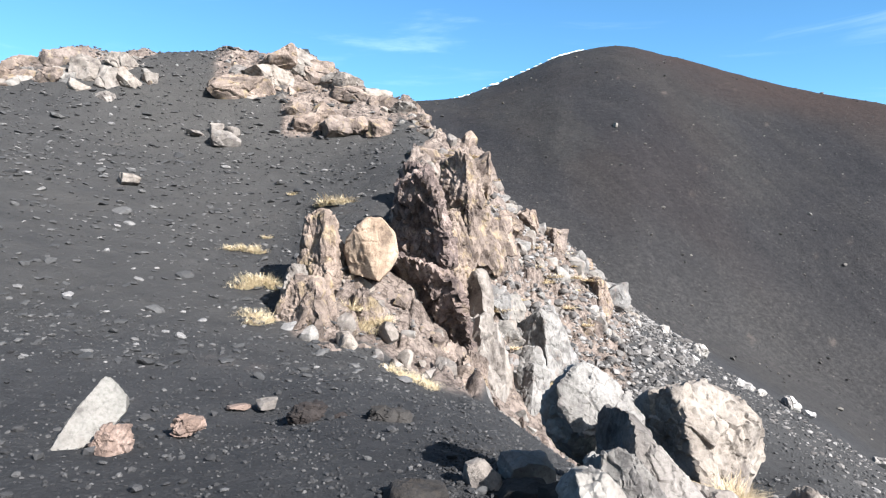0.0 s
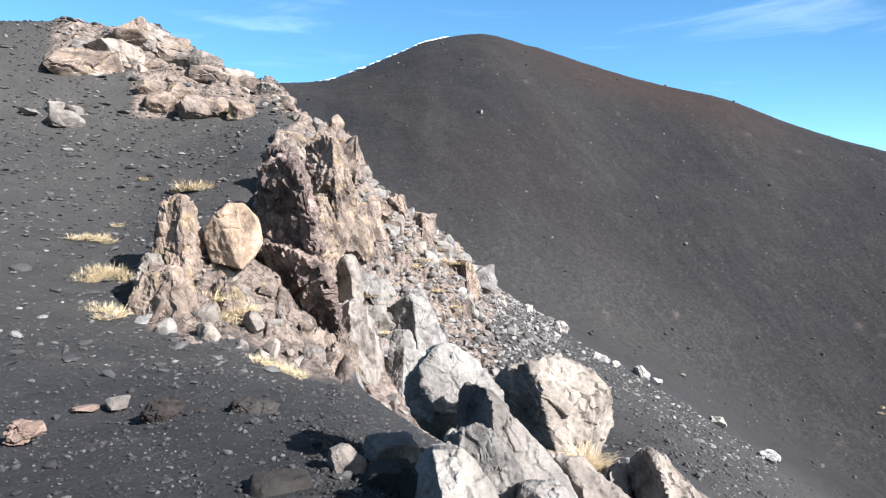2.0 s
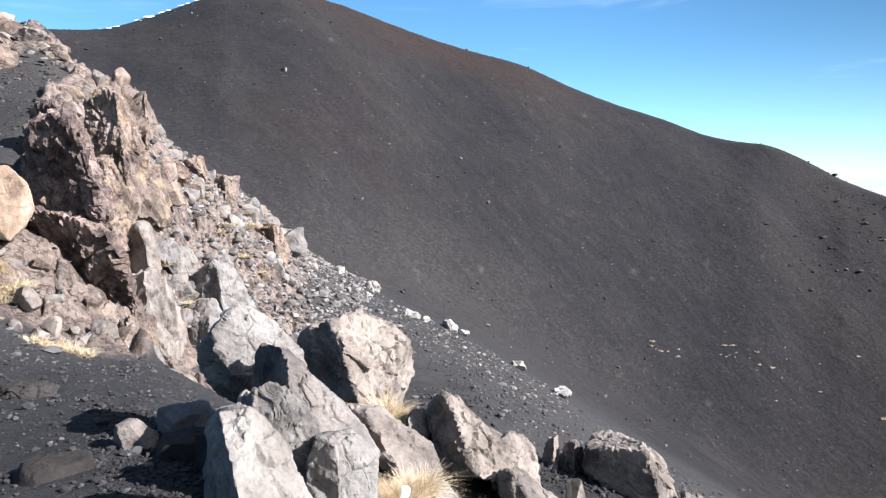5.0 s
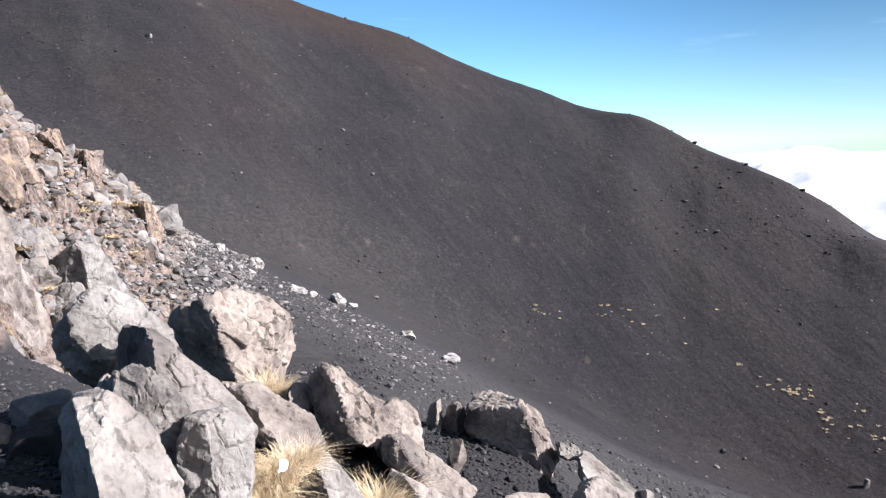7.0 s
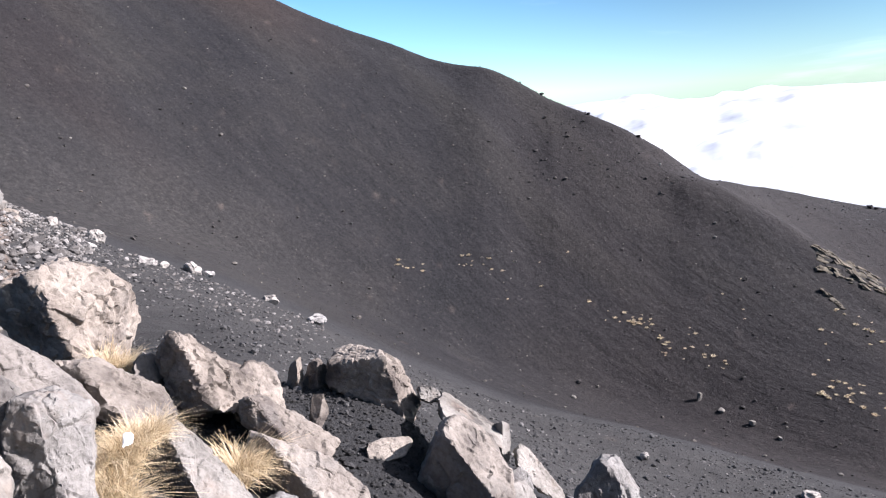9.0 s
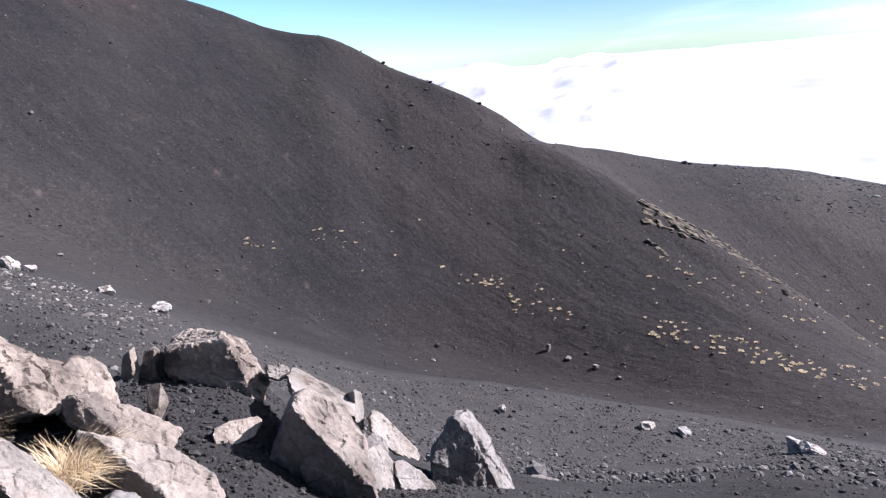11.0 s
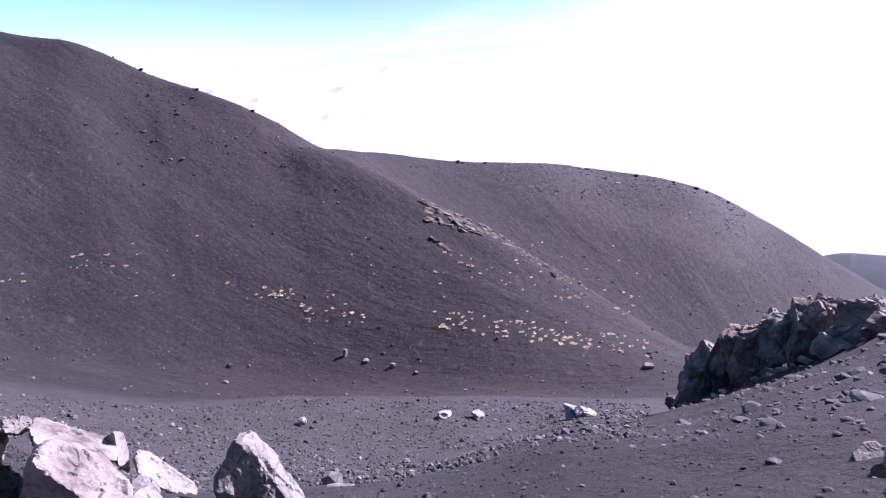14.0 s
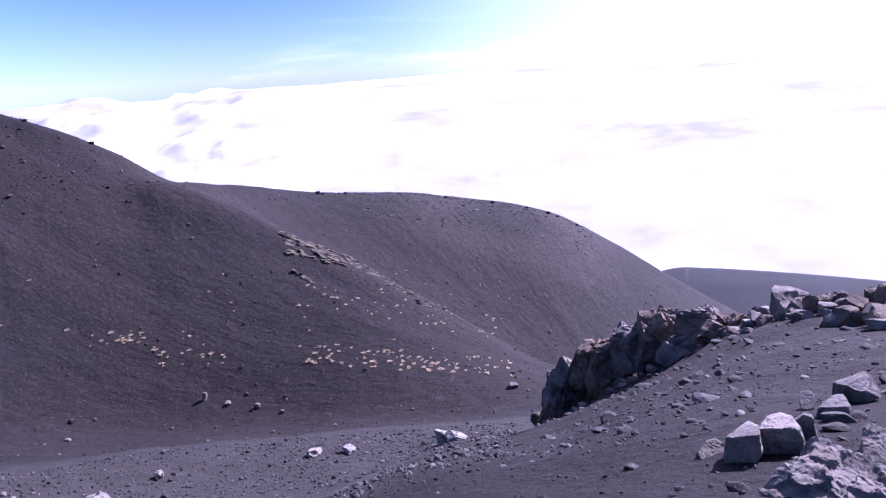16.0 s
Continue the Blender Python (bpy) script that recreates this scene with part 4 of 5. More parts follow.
# blocks on the other side of the path
PATH = "loose blocks beside the path"
hewn("boulder", "grey lava block with a shaded side", (4.39, -2.47, -1.13), [(27, 3, 0.109), (51, 37, 0.11), (155, 56, 0.174), (-158, 10, 0.116), (-141, -17, 0.114), (-89, -55, 0.154), (19, -10, 0.128), (-47, 2, 0.112), (50, 64, 0.116), (117, -31, 0.162)], 891, ROCK_GREY, PATH, rough=0.05, sub=5)
hewn("boulder", "grey lava block with a flat lit top", (4.47, -2.77, -1.14), [(29, 3, 0.138), (45, 29, 0.154), (70, 51, 0.168), (132, 62, 0.178), (-170, 33, 0.145), (-159, 17, 0.133), (-144, -8, 0.166), (-82, -56, 0.195), (18, -16, 0.181), (-62, -6, 0.107), (75, 75, 0.124), (119, -29, 0.228)], 892, ROCK_GREY, PATH, rough=0.05, sub=5)
hewn("boulder", "dark-sided lava block leaning on its neighbour", (4.58, -2.99, -1.20), [(31, 1, 0.075), (56, 40, 0.12), (142, 61, 0.155), (-156, 14, 0.082), (-148, 0, 0.082), (-94, -54, 0.145), (21, -15, 0.104), (-59, 0, 0.087), (121, -29, 0.163)], 893, ROCK_GREY, PATH, rough=0.08, sub=5)
hewn("stone", "small grey stone beside the blocks", (4.73, -2.42, -1.35), [(40, 26, 0.069), (79, 55, 0.072), (164, 48, 0.077), (-159, 7, 0.098), (-89, -56, 0.072), (10, -20, 0.106), (-98, 68, 0.04), (114, -31, 0.098)], 894, ROCK_GREY, PATH, rough=0.08, sub=5)
hewn("boulder", "grey lava block with a lit rounded top", (5.40, -3.72, -1.51), [(36, 7, 0.106), (55, 38, 0.091), (66, 48, 0.108), (-161, 28, 0.125), (-147, 2, 0.114), (-108, -49, 0.13), (-17, -55, 0.147), (-57, 0, 0.089), (43, 77, 0.07), (123, -27, 0.162)], 896, ROCK_GREY, PATH, rough=0.08, sub=5)
hewn("stone", "small pale stone beside the path", (5.94, -3.81, -1.71), [(31, 1, 0.056), (79, 57, 0.082), (-172, 40, 0.079), (-150, 4, 0.06), (-96, -57, 0.087), (23, -15, 0.062), (-13, 71, 0.033), (121, -26, 0.078)], 895, ROCK_GREY, PATH, rough=0.08, sub=5)
hewn("boulder", "pale grey angular block beside the path", (4.20, -3.27, -1.07), [(36, 2, 0.106), (48, 23, 0.129), (159, 59, 0.108), (-147, 9, 0.121), (-82, -56, 0.138), (2, -44, 0.131), (-60, 70, 0.074), (127, -29, 0.162)], 898, ROCK_GREY, PATH, rough=0.08, sub=5)
hewn("boulder", "rough knobbly lava boulder close to the path", (3.61, -2.59, -0.91), [(31, 5, 0.345), (52, 31, 0.221), (43, 20, 0.248), (56, 36, 0.255), (110, 60, 0.24), (149, 58, 0.216), (163, 55, 0.241), (-147, 10, 0.4), (-83, -51, 0.265), (-32, -50, 0.36), (-20, 65, 0.226), (-144, 69, 0.159), (124, -32, 0.26)], 897, ROCK_GREY, PATH, rough=0.24, sub=6)
block("stone", "rough grey stone close to the path", (3.15, -2.02, -0.92), (0.34, 0.3, 0.2), 119, 0, 20, 94, ROCK_GREY, PATH, sub=5, rough=0.25)
block("stone", GREY, (6.20, -4.45, -1.78), (0.34, 0.3, 0.24), 125, 0, 40, 97, ROCK_GREY, PATH, sub=5)

# single finds on the cinder slope
hewn("slab", "flat pale grey pointed slab lying on the cinder slope", (-3.81, 7.34, -0.25), [(-112, 29, 0.213), (-109, 38, 0.186), (-108, 41, 0.197), (30, 73, 0.415), (56, 37, 0.368), (76, -42, 0.223), (67, -9, 0.313), (79, -46, 0.268), (102, -68, 0.275), (163, -75, 0.377), (142, 36, 0.097), (-27, -13, 0.227)], 102, ROCK_WHITE, "", rough=0.035, sub=6)
hewn("boulder", "tan rounded boulder with a smooth face wedged in the crag", (-2.20, 20.41, 1.48), [(-98, 10, 0.761), (-99, 33, 0.775), (-100, 51, 0.822), (-147, 87, 0.951), (87, 40, 0.893), (86, 8, 0.804), (87, -30, 0.828), (87, -44, 0.86), (-107, -75, 0.86), (-105, -72, 0.855), (-99, -20, 0.813), (-179, 6, 0.687), (129, -14, 0.833), (-146, -10, 0.612), (-6, 0, 0.39)], 101, ROCK_TAN, "", rough=0.02, sub=6)
block("stone", "knobbly orange pumice stone on the cinder slope", (-3.4, 6.9, -0.42), (0.42, 0.36, 0.36), -26, 0, 20, 103, ROCK_ORANGE, rough=0.35, boxy=0.4, sub=5)
block("stone", "broken orange pumice stone on the cinder slope", (-3.0, 7.94, -0.52), (0.40, 0.26, 0.18), -21, 0, 20, 105, ROCK_ORANGE, rough=0.45, boxy=0.3, sub=5)
block("stone", "dark porous scoria lump on the cinder slope", (-1.79, 8.89, -0.62), (0.52, 0.4, 0.26), -11, 0, 20, 104, ROCK_DARK, rough=0.35, boxy=0.2, sub=5)
block("stone", "small dark scoria lump on the cinder slope", (-1.35, 8.85, -0.66), (0.22, 0.2, 0.14), -9, 0, 20, 106, ROCK_DARK, rough=0.3, boxy=0.2, sub=4)
block("stone", "small pale pink stone on the cinder slope", (-2.55, 9.76, -0.68), (0.30, 0.22, 0.17), -15, 0, 20, 107, ROCK_PINK, sub=4)
block("stone", "flat reddish stone on the cinder slope", (-2.95, 9.7, -0.72), (0.36, 0.25, 0.1), -17, 0, 20, 108, ROCK_ORANGE, sub=4)
block("stone", "low brown stone with dry twigs at the edge of the slope", (-0.70, 8.70, -0.60), (0.58, 0.4, 0.26), -5, 6, 10, 109, ROCK_ASH_DARKENED, sub=5, boxy=0.3, rough=0.3)


# ------------------------------------------------------------------ outcrops: one thing each, with its rocks as parts
def outcrop(name, label):
    return tagged(new(name), label, "rock outcrop")


def part_rock(parent, az, h, w, hh, seed, mat, tilt=0, turn=0, lift=0.12, depth=0.8, sub=5, rough=0.16, cuts=11):
    """A rock bedded in its outcrop at bearing az and distance h, w wide and hh high."""
    x, y = at(az, h)
    z = float(ground_z(x, y, False)[0]) + hh * lift
    ob = new("buttress", rock_mesh("buttress", seed, (w, w * depth, hh), mat, sub=sub, rough=rough, cuts=cuts, keep=(0.5, 1.0), boxy=0.5))
    ob.parent = parent
    ob.matrix_world = pose(x, y, z, 0, tilt, -az) @ pose(0, 0, 0, 0, 0, turn)
    return ob


crag = outcrop("crag", "rugged brown and pale grey lava crag on the spur")
hewn("buttress", "", (-3.65, 20.55, 1.05), [(-102, 8, 0.711), (-102, 23, 0.972), (-110, 72, 1.593), (83, 50, 1.249), (81, 16, 0.72), (81, 7, 0.675), (83, -10, 0.949), (-167, -83, 1.892), (-102, -2, 0.783), (117, 7, 0.617), (-147, 8, 0.598), (-10, -1, 0.65)], 801, ROCK_BROWN, parent=crag, rough=0.2)
hewn("buttress", "", (-3.57, 17.68, -0.70), [(-103, 15, 0.937), (-101, 32, 1.049), (21, 87, 1.483), (78, 24, 0.94), (80, 14, 0.883), (84, -10, 1.197), (-135, -70, 1.25), (-112, -40, 1.088), (-105, -4, 0.974), (110, 15, 0.799), (-153, 18, 0.683), (-12, -7, 0.65)], 802, ROCK_BROWN, parent=crag, rough=0.22)
hewn("buttress", "", (-4.14, 19.10, 0.08), [(-102, 18, 0.461), (-93, 79, 0.902), (77, 24, 0.542), (79, -1, 0.442), (-167, -82, 1.037), (-104, 1, 0.423), (112, 7, 0.411), (-12, -4, 0.52)], 803, ROCK_PINK, parent=crag, rough=0.2)
hewn("buttress", "", (-2.64, 15.57, -1.33), [(-95, 34, 0.62), (38, 77, 0.575), (77, 25, 0.484), (84, -10, 0.664), (-169, -77, 0.57), (-108, -31, 0.527), (118, 28, 0.373), (-158, 32, 0.311), (-10, -10, 0.455)], 804, ROCK_BROWN, parent=crag, rough=0.2)
hewn("buttress", "", (-1.16, 27.52, 3.24), [(-98, 31, 1.377), (-104, 56, 1.535), (125, 79, 1.596), (92, 27, 1.184), (90, 3, 1.04), (89, -30, 1.425), (-93, -60, 1.587), (-94, -8, 0.96), (118, 13, 1.015), (-121, 5, 0.274), (-3, 3, 0.975)], 805, ROCK_UMBER, parent=crag, rough=0.26)
hewn("buttress", "", (-0.75, 23.96, 2.29), [(-94, 3, 0.997), (-100, 51, 1.677), (93, 39, 1.191), (91, 11, 0.831), (93, -47, 1.778), (-96, -55, 1.499), (-142, -12, 0.623), (-2, 2, 1.2)], 806, ROCK_UMBER, parent=crag, rough=0.3)
hewn("buttress", "", (-0.30, 22.19, -0.39), [(85, 69, 1.227), (86, 56, 1.062), (90, 15, 0.925), (95, -14, 1.568), (-100, -47, 0.855), (-98, -40, 0.767), (-95, -1, 1.43), (-140, -18, 0.502), (-1, -5, 1.2)], 807, ROCK_UMBER, parent=crag, rough=0.28)
hewn("buttress", "", (1.18, 30.03, 3.20), [(-92, 17, 1.693), (-100, 54, 2.406), (107, 63, 2.188), (95, 17, 0.867), (95, 22, 0.876), (95, -1, 1.583), (-100, -81, 2.61), (-90, -36, 1.727), (-90, -2, 1.382), (130, 12, 0.744), (-133, 8, 0.889), (2, 3, 0.975)], 808, ROCK_BROWN, parent=crag, rough=0.24)
hewn("buttress", "", (0.30, 27.51, 1.31), [(-92, 17, 1.008), (175, 87, 1.651), (92, 19, 0.876), (92, -4, 0.903), (-163, -86, 1.768), (-91, -8, 0.817), (124, 12, 0.709), (-125, 11, 0.484), (1, -1, 0.845)], 809, ROCK_BROWN, parent=crag, rough=0.24)
hewn("buttress", "", (1.06, 23.00, -2.98), [(-85, 28, 1.235), (-66, 73, 1.996), (92, 17, 1.222), (95, 2, 1.043), (110, -43, 1.762), (-120, -62, 1.809), (-94, -17, 1.097), (-91, -7, 1.028), (130, 13, 0.926), (-134, 11, 0.61), (2, -11, 0.78)], 810, ROCK_PINK, parent=crag, rough=0.18)
hewn("buttress", "", (4.34, 28.85, -2.65), [(-83, 6, 1.085), (-75, 51, 1.33), (86, 67, 1.368), (97, 24, 1.013), (101, -2, 1.095), (148, -75, 1.573), (-88, -27, 1.072), (142, 16, 0.685), (-132, 11, 0.692), (8, -8, 0.78)], 811, ROCK_GREY, parent=crag, rough=0.12)
hewn("buttress", "", (3.32, 26.07, -4.13), [(-83, 9, 0.781), (-68, 55, 0.894), (82, 57, 1.134), (100, -6, 0.758), (109, -39, 0.741), (-95, -37, 0.971), (147, 14, 0.687), (-130, 18, 0.509), (7, -12, 0.65)], 812, ROCK_GREY, parent=crag, rough=0.12)
hewn("buttress", "", (2.82, 30.10, -1.55), [(-84, 21, 0.8), (-68, 76, 0.95), (94, 26, 0.915), (98, -8, 0.807), (113, -66, 0.911), (-89, -26, 0.892), (136, 13, 0.643), (5, -6, 0.65)], 813, ROCK_GREY, parent=crag, rough=0.12)
hewn("buttress", "", (5.12, 41.77, 2.69), [(-84, 9, 0.716), (-92, 71, 1.046), (99, 32, 0.711), (98, 5, 0.695), (-88, -89, 1.137), (-84, -12, 0.735), (129, 14, 0.647), (-113, 10, 0.361), (7, 1, 0.975)], 814, ROCK_UMBER, parent=crag, rough=0.22)
hewn("buttress", "", (6.48, 40.08, 1.25), [(-82, 10, 0.735), (-84, 64, 1.182), (100, 30, 0.781), (100, 6, 0.689), (119, -83, 1.341), (-82, -9, 0.752), (132, 10, 0.629), (-115, 12, 0.496), (9, 0, 0.975)], 815, ROCK_BROWN, parent=crag, rough=0.2)
hewn("buttress", "", (9.08, 39.45, -1.51), [(-76, 31, 1.114), (96, 68, 1.042), (102, 22, 0.695), (105, -14, 0.966), (-97, -73, 1.141), (-79, -13, 0.736), (138, 15, 0.619), (-111, 11, 0.525), (13, -4, 0.975)], 816, ROCK_BROWN, parent=crag, rough=0.2)
hewn("buttress", "", (-0.39, 19.61, -2.06), [(-90, 25, 1.119), (-39, 81, 1.223), (79, 54, 0.963), (87, 25, 0.904), (93, -8, 1.061), (-121, -64, 0.957), (-107, -48, 0.791), (-97, -15, 0.864), (125, 17, 0.694), (-142, 17, 0.491), (-1, -11, 0.585)], 819, ROCK_BROWN, parent=crag, rough=0.26)
hewn("buttress", "", (-2.20, 18.59, -0.73), [(-97, 16, 0.663), (-88, 67, 1.017), (80, 39, 0.775), (84, 11, 0.668), (97, -52, 0.925), (-116, -61, 0.986), (-100, -6, 0.702), (131, 16, 0.424), (-146, 15, 0.4), (-7, -7, 0.455)], 820, ROCK_BROWN, parent=crag, rough=0.26)
hewn("buttress", "", (0.96, 20.74, -3.05), [(-85, 21, 0.719), (65, 70, 1.194), (92, 6, 0.48), (96, -9, 0.542), (-115, -58, 1.104), (-90, -5, 0.459), (122, 7, 0.422), (2, -13, 0.455)], 821, ROCK_BROWN, parent=crag, rough=0.24)
hewn("buttress", "", (-1.89, 19.12, -1.00), [(-92, 36, 0.509), (-50, 81, 0.47), (78, 49, 0.522), (87, -5, 0.587), (109, -69, 0.471), (-118, -67, 0.48), (-100, -16, 0.545), (133, 24, 0.332), (-6, -8, 0.325)], 817, ROCK_PINK, parent=crag, rough=0.12)
hewn("buttress", "", (-0.28, 17.28, -2.16), [(-88, 21, 0.421), (-69, 64, 0.537), (79, 44, 0.502), (91, -5, 0.463), (121, -65, 0.538), (-99, -25, 0.476), (129, 16, 0.352), (-1, -12, 0.325)], 818, ROCK_PINK, parent=crag, rough=0.12)
for i, (az, h, w, hh) in enumerate(((2.3, 35, 1.9, 2.6), (4.2, 33, 1.7, 2.1), (7.1, 40.5, 1.4, 1.7), (9.2, 41.5, 2.0, 1.9), (3.2, 38, 1.6, 2.0), (5.4, 37, 1.5, 1.8))):
    part_rock(crag, az, h, w, hh, 230 + i, ROCK_BROWN, -8, 30 * i, 0.3, rough=0.22)
for i, (az, h, w, hh) in enumerate(((10.8, 42, 1.5, 1.5), (13.8, 43, 2.0, 2.2), (4.1, 29, 1.5, 1.5), (8.4, 31, 2.1, 2.8), (6.9, 28, 1.5, 2.1), (5.1, 28.5, 1.3, 1.5), (9.8, 30.5, 1.2, 2.2), (12.5, 43.5, 1.4, 1.4))):
    part_rock(crag, az, h, w, hh, 250 + i, ROCK_GREY, -10, 40 * i, 0.2)
for i, (az, h, w, hh) in enumerate(((3.6, 25, 1.5, 3.0), (1.2, 25, 1.3, 1.8), (-8.7, 17.0, 0.7, 0.5), (2.6, 24.5, 1.2, 1.6), (2.4, 27.5, 1.5, 2.4))):
    part_rock(crag, az, h, w, hh, 270 + i, ROCK_PINK, -8, 35 * i, 0.22)
rng = np.random.default_rng(11)
TONES = (ROCK_BROWN, ROCK_PINK, ROCK_GREY)
shapes = {}
for k, mat in enumerate(TONES):
    shapes[k] = [rock_mesh("rock", 300 + 20 * k + j, (1, 1, 1), mat, sub=4, rough=0.13, cuts=11, keep=(0.5, 0.95), boxy=0.5) for j in range(8)]
count = 0
while count < 230:
    az, h = rng.uniform(-13, 16), rng.uniform(18, 48)
    if rng.random() > crag_mask(np.array([az]), np.array([h]))[0] * (0.3 if az < 4 else 1):
        continue
    x, y = at(az, h)
    size = min(1.5, 0.42 * math.exp(rng.normal(0, 0.45)) * (0.6 + h / 45))
    k = rng.choice(3, p=(0.75, 0.2, 0.05) if az < 2 else (0.25, 0.25, 0.5))
    ob = new("block", shapes[k][rng.integers(8)])
    ob.parent = crag
    ob.matrix_world = pose(x, y, float(ground_z(x, y)[0]) - 0.12 * size, *rng.uniform(-40, 40, 2), rng.uniform(0, 360)) @ Matrix.Diagonal((size, size * rng.uniform(0.6, 1), size * rng.uniform(0.6, 1.3), 1))
    count += 1

for i in range(34):
    az, h = rng.uniform(-12.5, 1.5), rng.uniform(16.5, 22)
    x, y = at(az, h)
    size = min(0.9, 0.34 * math.exp(rng.normal(0, 0.4)))
    ob = new("block", shapes[rng.choice(3, p=(0.4, 0.5, 0.1))][rng.integers(8)])
    ob.parent = crag
    ob.matrix_world = pose(x, y, float(ground_z(x, y)[0]) + 0.12 * size, *rng.uniform(-35, 35, 2), rng.uniform(0, 360)) @ Matrix.Diagonal((size, size * 0.8, size * rng.uniform(0.7, 1.3), 1))

knoll = outcrop("rock_outcrop", "pinkish lava outcrop crowning the knoll")
for i, (az, h, w, hh) in enumerate(((-16.6, 49, 3.6, 3.2), (-14.6, 50.5, 2.6, 2.6), (-13.3, 53, 3.8, 3.6), (-11.6, 53, 3.4, 3.2), (-10.4, 52, 3.0, 2.8), (-8.9, 51, 2.8, 2.2), (-7.6, 50, 3.2, 2.0), (-6.2, 50, 2.4, 1.7), (-4.8, 48.5, 2.4, 1.5), (-3.6, 47.5, 1.8, 1.4), (-2.3, 45.5, 1.5, 1.2), (-1.6, 43.5, 1.3, 1.1))):
    part_rock(knoll, az, h + 0.8, w * 1.3, hh * 0.75, 400 + i, (ROCK_BROWN, ROCK_PINK)[i % 2], 6, 27 * i, -0.02, rough=0.14)
for i, (az, h, w, hh) in enumerate(((-11.6, 45.5, 1.8, 1.8), (-9.2, 44.5, 2.4, 1.8), (-7.5, 45, 2.2, 1.5), (-5.5, 44, 2.0, 1.4), (-10.4, 46.5, 2.0, 1.8), (-12.6, 47, 1.7, 1.4))):
    part_rock(knoll, az, h, w, hh, 420 + i, ROCK_BROWN, 4, 27 * i, 0.2, rough=0.15)
for i in range(110):
    az = rng.uniform(-19, -0.5)
    h = rng.uniform(49 - 5.5 * float(smooth(az, -7, -1)), 55 - 6 * float(smooth(az, -7, -1)))
    x, y = at(az, h)
    size = min(1.6, 0.55 * math.exp(rng.normal(0, 0.45)))
    ob = new("block", shapes[rng.choice(3, p=(0.6, 0.3, 0.1))][rng.integers(8)])
    ob.parent = knoll
    ob.matrix_world = pose(x, y, float(ground_z(x, y)[0]) - 0.08 * size, *rng.uniform(-35, 35, 2), rng.uniform(0, 360)) @ Matrix.Diagonal((size, size, size * rng.uniform(0.5, 1), 1))

knoll2 = outcrop("rock_outcrop", "pale and reddish lava outcrop on the shoulder of the knoll")
for i, (az, h, w, hh, k) in enumerate(((-29.1, 53, 2.8, 2.6, 0), (-27.6, 50.5, 2.6, 2.9, 1), (-26.2, 49.5, 2.3, 2.5, 2), (-24.8, 50, 2.5, 1.8, 2), (-23.6, 50, 1.6, 1.3, 2), (-31.2, 54, 3.0, 2.0, 0), (-32.6, 52, 2.6, 1.9, 0),
                                       (-34.2, 52, 3.0, 1.9, 0), (-25.4, 52.5, 2.2, 1.8, 1), (-28.4, 48.5, 1.5, 1.2, 1), (-30.0, 50, 1.8, 1.5, 0), (-26.8, 47.5, 1.3, 0.9, 2))):
    part_rock(knoll2, az, h + 1.0, w * 1.15, hh, 440 + i, TONES[min(k, 1)], 5, 31 * i, -0.16, rough=0.16)
for i in range(60):
    az, h = rng.uniform(-34, -23), rng.uniform(50, 55.5)
    x, y = at(az, h)
    size = 0.5 * math.exp(rng.normal(0, 0.4))
    ob = new("block", shapes[rng.choice(3, p=(0.3, 0.4, 0.3))][rng.integers(8)])
    ob.parent = knoll2
    ob.matrix_world = pose(x, y, float(ground_z(x, y)[0]) - 0.08 * size, *rng.uniform(-35, 35, 2), rng.uniform(0, 360)) @ Matrix.Diagonal((size, size, size * 0.8, 1))

rib = outcrop("rock_rib", "dark rugged lava rib with pale-topped blocks along its crest")
for i, (az, h, w, hh, lift) in enumerate(((101.6, 25, 1.6, 3.0, 0.35), (103.4, 25.5, 2.0, 3.2, 0.42), (105.6, 25, 1.8, 2.4, 0.5), (107.2, 25, 1.6, 2.4, 0.55), (109.0, 24.5, 1.8, 2.4, 0.5), (111.0, 24.5, 2.0, 2.2, 0.5), (113.2, 23.5, 1.8, 1.6, 0.4), (100.2, 25, 1.0, 1.2, 0.3),
                                          (115.4, 22.5, 1.0, 0.8, 0.15), (117.6, 21.5, 0.8, 0.5, 0.15), (99.2, 25.5, 0.7, 0.7, 0.3))):
    part_rock(rib, az, h, w, hh, 460 + i, ROCK_GREY if i % 3 == 0 else ROCK_BROWN, 0, 29 * i, lift, rough=0.28)
for i, (az, h, w, hh) in enumerate(((111.9, 23.5, 0.55, 0.45), (114.0, 22.5, 0.5, 0.35), (115.8, 22, 0.55, 0.5), (119.8, 18.3, 0.42, 0.36), (121.2, 18.3, 0.46, 0.6), (122.1, 18.3, 0.4, 0.5), (123.0, 18.5, 0.45, 0.55), (124.0, 16.8, 0.9, 0.6), (125.3, 17.3, 0.8, 0.65), (126.6, 17, 0.9, 0.7))):
    part_rock(rib, az, h, w, hh, 480 + i, ROCK_BROWN, 0, 41 * i, 0.42, rough=0.2, sub=4)
for i in range(130):
    az = rng.uniform(99.5, 127)
    h = 25.5 - max(0, az - 110) * 0.5 + rng.normal(0, 0.7) - rng.uniform(0, 2.5)
    x, y = at(az, h)
    size = 0.32 * math.exp(rng.normal(0, 0.5))
    ob = new("block", shapes[rng.choice(3, p=(0.45, 0.1, 0.45))][rng.integers(8)])
    ob.parent = rib
    ob.matrix_world = pose(x, y, float(ground_z(x, y)[0]) + 0.15 * size + (0.9 * rng.random() if 101.5 < az < 112 and h > 23.8 else 0) * 1.4, *rng.uniform(-30, 30, 2), rng.uniform(0, 360)) @ Matrix.Diagonal((size, size, size * 0.7, 1))

